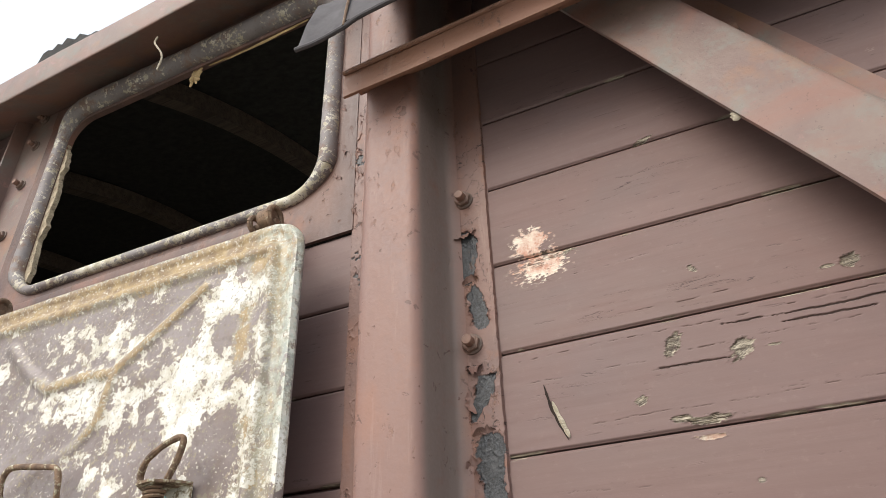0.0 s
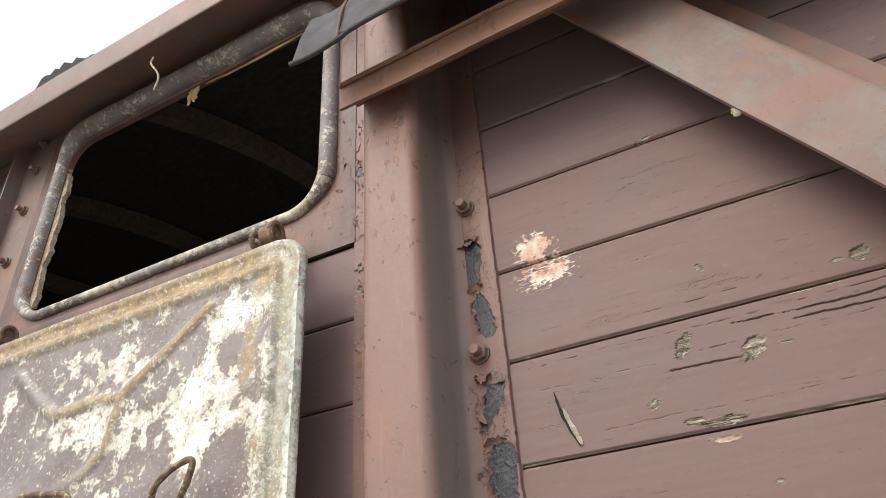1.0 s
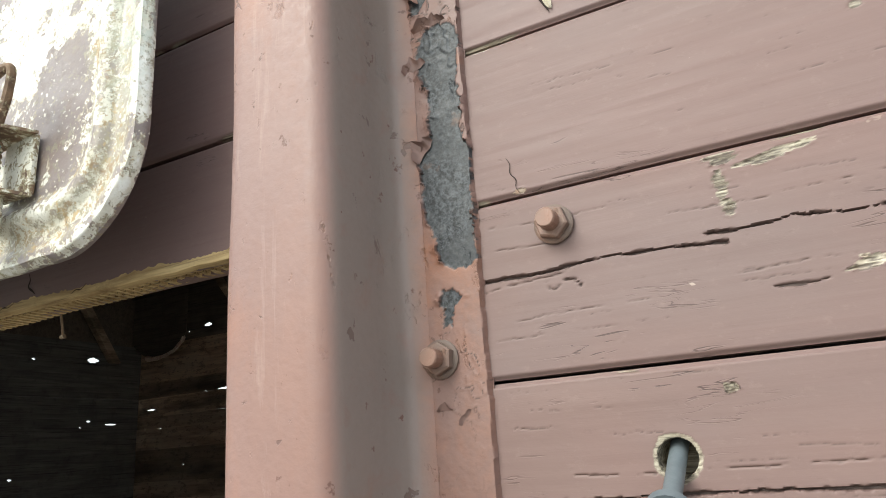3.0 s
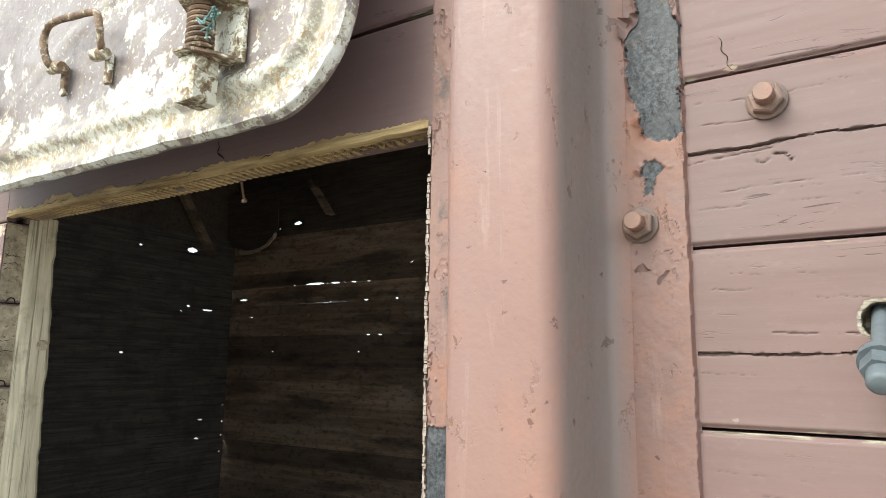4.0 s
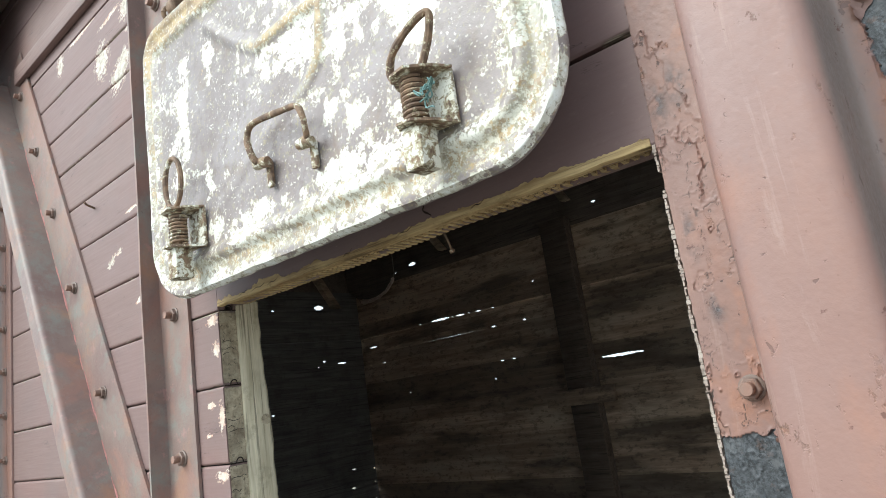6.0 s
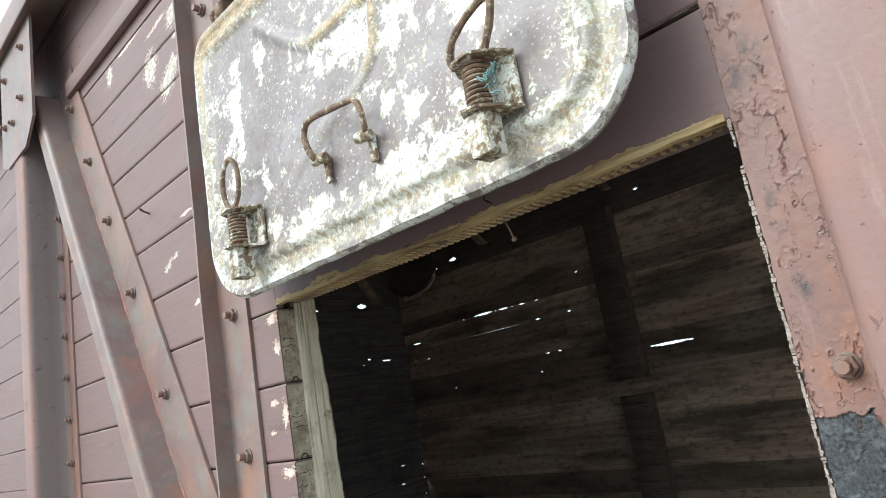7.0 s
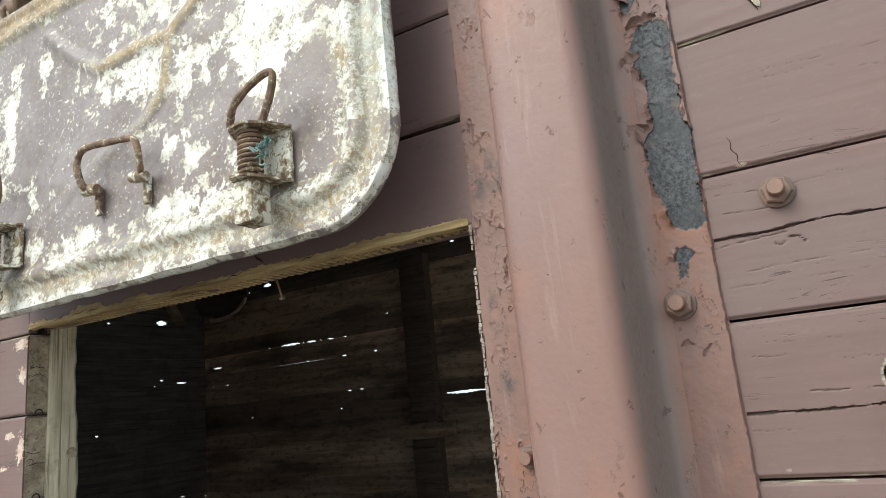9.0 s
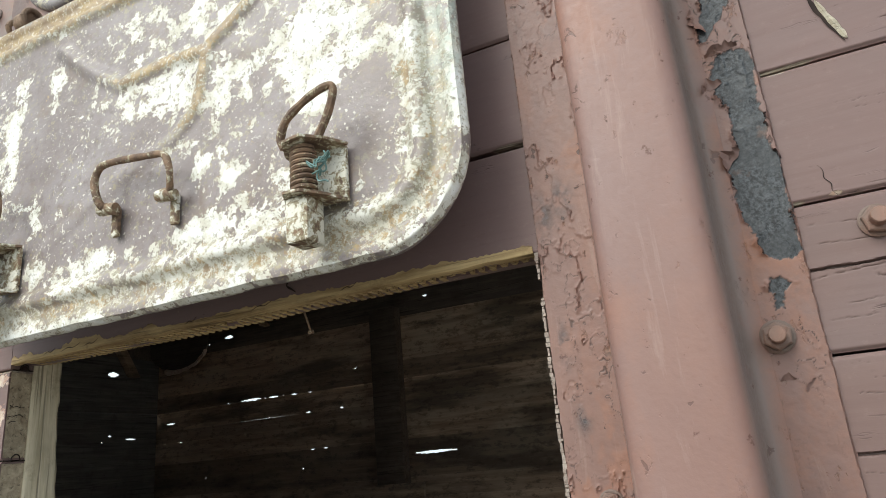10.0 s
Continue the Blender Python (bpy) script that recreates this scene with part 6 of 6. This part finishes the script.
def worn_board(k, x0, x1, z0, z1, nx=330, nz=150, gouges=GOUGES, cuts=CUTS, cracks=7, drilled=()):
    rng = np.random.default_rng(100 + k)
    xs, zs = np.linspace(x0, x1, nx), np.linspace(z0 + 0.0012, z1 - 0.0012, nz)
    gx, gz = np.meshgrid(xs, zs)
    grain = rough_noise(gx * 26, gz * 900, 3 + k)
    wave = rough_noise(gx * 7, gz * 40, 40 + k, 3)
    depth = 0.0008 * (wave - 0.5) + 0.00003 * (grain - 0.5)
    bare, crack, primer = np.zeros(gx.shape), np.zeros(gx.shape), np.zeros(gx.shape)
    edge = np.minimum(gz - zs[0], zs[-1] - gz)
    depth += 0.0026 * (1 - ramp(0.0, 0.0034, edge))
    # worn arrises
    worn = ramp(0.60, 0.66, rough_noise(gx * 16, gz * 60, 70 + k)) * (1 - ramp(0.0008, 0.0030, edge + 0.0016 * (rough_noise(gx * 120, gz * 300, 9) - 0.5)))
    bare = np.maximum(bare, worn)
    depth += 0.0008 * worn
    for cx, cz, rx, rz, turn, deep, prime in gouges:
        if not (z0 - 0.03 < cz < z1 + 0.03 and x0 - 0.06 < cx < x1 + 0.06):
            continue
        c, s_ = math.cos(turn), math.sin(turn)
        u, w = (gx - cx) * c + (gz - cz) * s_, -(gx - cx) * s_ + (gz - cz) * c
        torn = rough_noise(u * (160 if rx < 1.3 * rz else 70) + 5 * cx, w * (160 if rx < 1.3 * rz else 420), int(cx * 999), 4)
        d = np.hypot(u / rx, w / rz) + 1.15 * (torn - 0.5) + 0.5 * (rough_noise(gx * 260, gz * 260, 5, 3) - 0.5)
        m = 1 - ramp(0.80, 0.88, d)
        if prime > 0.9:
            m = np.maximum(m, (1 - ramp(1.0, 1.6, np.hypot(u / rx, w / rz))) * ramp(0.60, 0.64, rough_noise(gx * 150, gz * 330, 8)))
        bare = np.maximum(bare, m)
        primer = np.where(m > 0.3, np.maximum(primer, prime), primer)
        ridges = rough_noise(u * 60, w * 1100, 31, 3)
        depth += m * deep * (0.25 + 1.1 * (ridges - 0.35))
        lip = ramp(0.66, 0.86, d) * (1 - ramp(0.86, 0.98, d))
        crack = np.maximum(crack, 0.9 * lip * ramp(0.52, 0.60, ridges) * (prime < 0.9) * ramp(0.0018, 0.0026, deep + 0 * gx))
        depth -= 0.0007 * lip
        crack = np.maximum(crack, 0.85 * m * (prime < 0.4) * ramp(0.54, 0.62, ridges))
    for cx, cz, r in drilled:
        d = np.hypot(gx - cx, gz - cz) + 0.0035 * (rough_noise(gx * 140, gz * 140, 77, 3) - 0.5)
        ring = 1 - ramp(r + 0.0030, r + 0.0038, d)
        bare = np.maximum(bare, ring)
        depth += 0.0012 * ring * (1 - ramp(r, r + 0.0055, d)) + 0.030 * (1 - ramp(r - 0.0006, r + 0.0006, np.hypot(gx - cx, gz - cz)))
    lines = [(p, w, q) for p, w, q in cuts if z0 < sum(b for a, b in p) / len(p) < z1]
    for _ in range(cracks):
        x, z, length = rng.uniform(x0, x1 - 0.06), rng.uniform(z0 + 0.006, z1 - 0.006), rng.uniform(0.008, 0.06)
        n = 5
        lines.append(([(x + length * i / (n - 1), z + rng.uniform(-0.0008, 0.0008) - 0.01 * length * i) for i in range(n)], rng.uniform(0.0002, 0.0009), 0.0010))
    jitter = 0.0026 * (rough_noise(gx * 75, gz * 20, 12, 5) - 0.5) + 0.0014 * (rough_noise(gx * 320, gz * 60, 13, 3) - 0.5)
    swell = 0.15 + 1.5 * ramp(0.25, 0.75, rough_noise(gx * 55, gz * 20, 15, 3))
    for path, width, deep in lines:
        width, deep = (0.62 if width > 0.002 else 0.52) * width, 0.6 * deep
        near = (gx > min(a for a, b in path) - 0.01) & (gx < max(a for a, b in path) + 0.01) & (gz > min(b for a, b in path) - 0.01) & (gz < max(b for a, b in path) + 0.01)
        if not near.any():
            continue
        d = line_distance(gx[near], gz[near] + jitter[near], path)
        m = 1 - ramp(0.30 * width * swell[near], 0.62 * width * swell[near] + 0.0002, d)
        if width < 0.0011:
            m = m * ramp(0.40, 0.58, rough_noise(gx[near] * 75, gz[near] * 30, 19, 3))
            deep = 0.5 * deep
        crack[near] = np.maximum(crack[near], m * (1.0 if width > 0.0011 else 0.6))
        depth[near] += deep * m
        if width > 0.0022:
            bare[near] = np.maximum(bare[near], (1 - ramp(0.6 * width, 1.3 * width, d)) * ramp(0.54, 0.60, rough_noise(gx[near] * 60, gz[near] * 200, 21)))
    return relief("plank", xs, zs, depth, 0.044, {"bare": bare, "crack": crack, "primer": primer}, WOOD, wall_front)


for k in range(-2, 8):
    near_planks[k, "face"] = worn_board(k, 0.0162, 0.6196, *near_planks[k, "worn"], 660 if k == 5 else 360, 150, drilled=((0.1515, 1.6640, 0.0112),) if k == 5 else (), cracks=28)

# boards beyond the hole: worn pale spots, scratches and drying cracks
PALE_SPOTS = (
    (-1.448, 2.529, 0.036, 0.042, 0.0, 0.0010, 2.0), (-1.360, 2.456, 0.046, 0.030, 0.5, 0.0010, 2.0), (-1.325, 2.485, 0.024, 0.020, 0.0, 0.0010, 2.0), (-1.703, 2.631, 0.020, 0.026, 0.0, 0.0010, 1.8), (-1.311, 2.603, 0.034, 0.024, 0.4, 0.0010, 1.8),
    (-1.40, 2.62, 0.05, 0.006, 0.1, 0.0010, 1.4), (-1.55, 2.66, 0.08, 0.007, 0.1, 0.0010, 1.3), (-1.27, 2.40, 0.02, 0.010, 0.2, 0.0010, 1.4), (-1.31, 1.93, 0.02, 0.005, 0.2, 0.0008, 1.3),
    (-1.290, 2.552, 0.030, 0.008, 0.3, 0.0010, 1.6), (-1.436, 2.039, 0.022, 0.008, 0.5, 0.0008, 2.0), (-1.400, 2.050, 0.014, 0.005, 0.3, 0.0008, 1.6), (-1.330, 2.130, 0.030, 0.004, 0.1, 0.0010, 1.2))
END_SPOTS = (
    (-1.038, 1.836, 0.020, 0.010, 0.2, 0.0006, 1.45), (-1.030, 1.785, 0.012, 0.014, 0.6, 0.0006, 1.5), (-1.060, 1.690, 0.014, 0.006, 0.2, 0.0006, 1.45), (-1.028, 1.668, 0.010, 0.022, 0.0, 0.0006, 1.5), (-1.070, 1.640, 0.014, 0.004, 0.2, 0.0006, 1.3),
    (-1.036, 1.572, 0.020, 0.009, 0.1, 0.0006, 1.45), (-1.028, 1.510, 0.010, 0.020, 0.0, 0.0006, 1.5), (-1.046, 1.440, 0.018, 0.009, 0.0, 0.0006, 1.15))
for k in range(2, 8):
    z0, z1 = near_planks[k, "left"]
    near_planks[k, "far"] = worn_board(20 + k, -2.2196, -1.1604, z0, z1, 300, 56, PALE_SPOTS, (), 16)
    if k > 3:
        near_planks[k, "end"] = worn_board(40 + k, -1.1596, HATCH[0] - 0.0004, z0, z1, 90, 80, END_SPOTS, (), 4)
for k in range(5):
    near_planks[k, "upper"] = worn_board(60 + k, -2.2196, -1.1204, 2.11 + 0.1112 * k, 2.11 + 0.1112 * (k + 1), 300, 56, PALE_SPOTS, (), 14)
for k in range(3):
    near_planks[k, "beside"] = worn_board(80 + k, -0.3596, -0.0804, *near_planks[k, "gap"], 130, 110, (), (), 12)
for k in range(8, 11):
    near_planks[k, "end"] = near_planks[k, -2.22]

# sawn ends of the boards beside the hole, with a thin layer of bare grain
for k in range(4, 11):
    z1 = TOP_JOINT - PITCH * k
    bm = bmesh.new()
    n = 9
    rows = []
    for i in range(n + 1):
        z = z1 - PITCH + 0.004 + (PITCH - 0.008) * i / n
        rows.append([bm.verts.new((HATCH[0] + 0.0012 + 0.0014 * noise.noise(Vector((z * 120, q * 90, k))), 0.0015 + q, z)) for q in (0, 0.011, 0.022, 0.0325)])
    for a, b in zip(rows, rows[1:]):
        for q in range(3):
            bm.faces.new((a[q], b[q], b[q + 1], a[q + 1]))
    part("sawn_end", bm, ENDGRAIN, near_planks[k, "end"], "bare sawn end grain")
    bm = bmesh.new()
    for _ in range(3):
        z = z1 - PITCH * random.uniform(0.15, 0.9)
        pts = [(HATCH[0] + 0.0028, 0.003 + 0.0055 * q, z + random.uniform(-0.003, 0.003)) for q in range(random.randint(3, 6))]
        tube(bm, pts, 0.0005, 5)
    part("drying_crack", bm, CRACK, near_planks[k, "end"])
    bm = bmesh.new()
    tube(bm, smooth_path([(HATCH[0] + 0.0026, y, z1 + dz) for y, dz in ((0.002, 0.0), (0.012, 0.0), (0.0145, 0.005), (0.019, 0.0085), (0.0245, 0.007), (0.027, 0.0005), (0.0335, 0.0))], 4), 0.0010, 6)
    part("tongue_gap", bm, CRACK, near_planks[k, "end"], "dark gap round the board's tongue")

tack = thing("nail", -1.51, -0.01, 2.19, "thin rusty nail bent upwards in a board", "nail", "stray nails")
bm = bmesh.new()
tube(bm, smooth_path([(-1.520, 0.004, 2.186), (-1.514, -0.016, 2.190), (-1.498, -0.030, 2.190)], 5), 0.0026, 6)
part("shank", bm, RUST, tack)


def row_plank(z):
    """The board of the wall at a height, right of the main post."""
    return near_planks[int(math.floor((TOP_JOINT - z) / PITCH)), "face"]


bolt(row_plank(1.825), 0.094, -0.001, 1.823, 14, BOLT, "rusty nut and washer")

rod = thing("threaded_rod", 0.15, -0.03, 1.62, "grey-painted rod with a nut, drooping from a drilled hole", "rod")
a, b = Vector((0.152, 0.03, 1.680)), Vector((0.1473, -0.0585, 1.6207))
d = (b - a).normalized()
bm = bmesh.new()
tube(bm, [a, a + d * 0.05, a + d * 0.084], 0.0056, 14)
part("shank", bm, GREYPAINT, rod)
bm = bmesh.new()
tube(bm, [a + d * q for q in (0.0735, 0.0745, 0.0775, 0.0785)], 0.0128, 20)
part("washer", bm, GREYPAINT, rod)
bm = bmesh.new()
tube(bm, [a + d * 0.0785, a + d * 0.0800, a + d * 0.0880, a + d * 0.0895], 0.0108, 6)
part("nut", bm, GREYPAINT, rod)
bm = bmesh.new()
side = d.orthogonal().normalized()
up = d.cross(side)
sweep(bm, [[a + d * q + r * (math.cos(2 * math.pi * k / 16) * side + math.sin(2 * math.pi * k / 16) * up) for k in range(16)] for q, r in ((0.0890, 0.0078), (0.0985, 0.0078), (0.1000, 0.0070), (0.1010, 0.0050))])
part("rod_end", bm, GREYPAINT, rod, "rounded end of the rod")

for path, width, paint, lift in (([(0.088, 2.060), (0.092, 2.040), (0.0975, 2.020), (0.110, 1.990)], 0.0042, CRACK, 0.0003), ([(0.096, 2.038), (0.101, 2.022), (0.109, 2.000), (0.112, 1.992)], 0.0058, SPLINTER, 0.0016),
                                 ([(0.063, 1.882), (0.066, 1.876), (0.0655, 1.869), (0.0695, 1.863), (0.069, 1.857), (0.0725, 1.851)], 0.0007, CRACK, 0.0002), ([(0.292, 1.801), (0.288, 1.793), (0.291, 1.787)], 0.0011, CRACK, 0.0002)):
    bm = bmesh.new()
    sliver(bm, path, width, -0.0010, lift)
    part("gash" if paint is CRACK else "splinter", bm, paint, row_plank(path[1][1]))

tail = thing("wire_tail", 0.045, -0.01, 1.51, "stiff bent grey wire poking out of a board beside the post", "wire")
bm = bmesh.new()
tube(bm, smooth_path([(0.046, 0.004, 1.545), (0.0452, -0.008, 1.538), (0.0435, -0.015, 1.530), (0.0395, -0.016, 1.5245), (0.031, -0.016, 1.5195), (0.0235, -0.015, 1.5155), (0.0215, -0.014, 1.5080), (0.0225, -0.013, 1.498)], 5), 0.0016, 8)
part("strand", bm, MAUVE, tail)
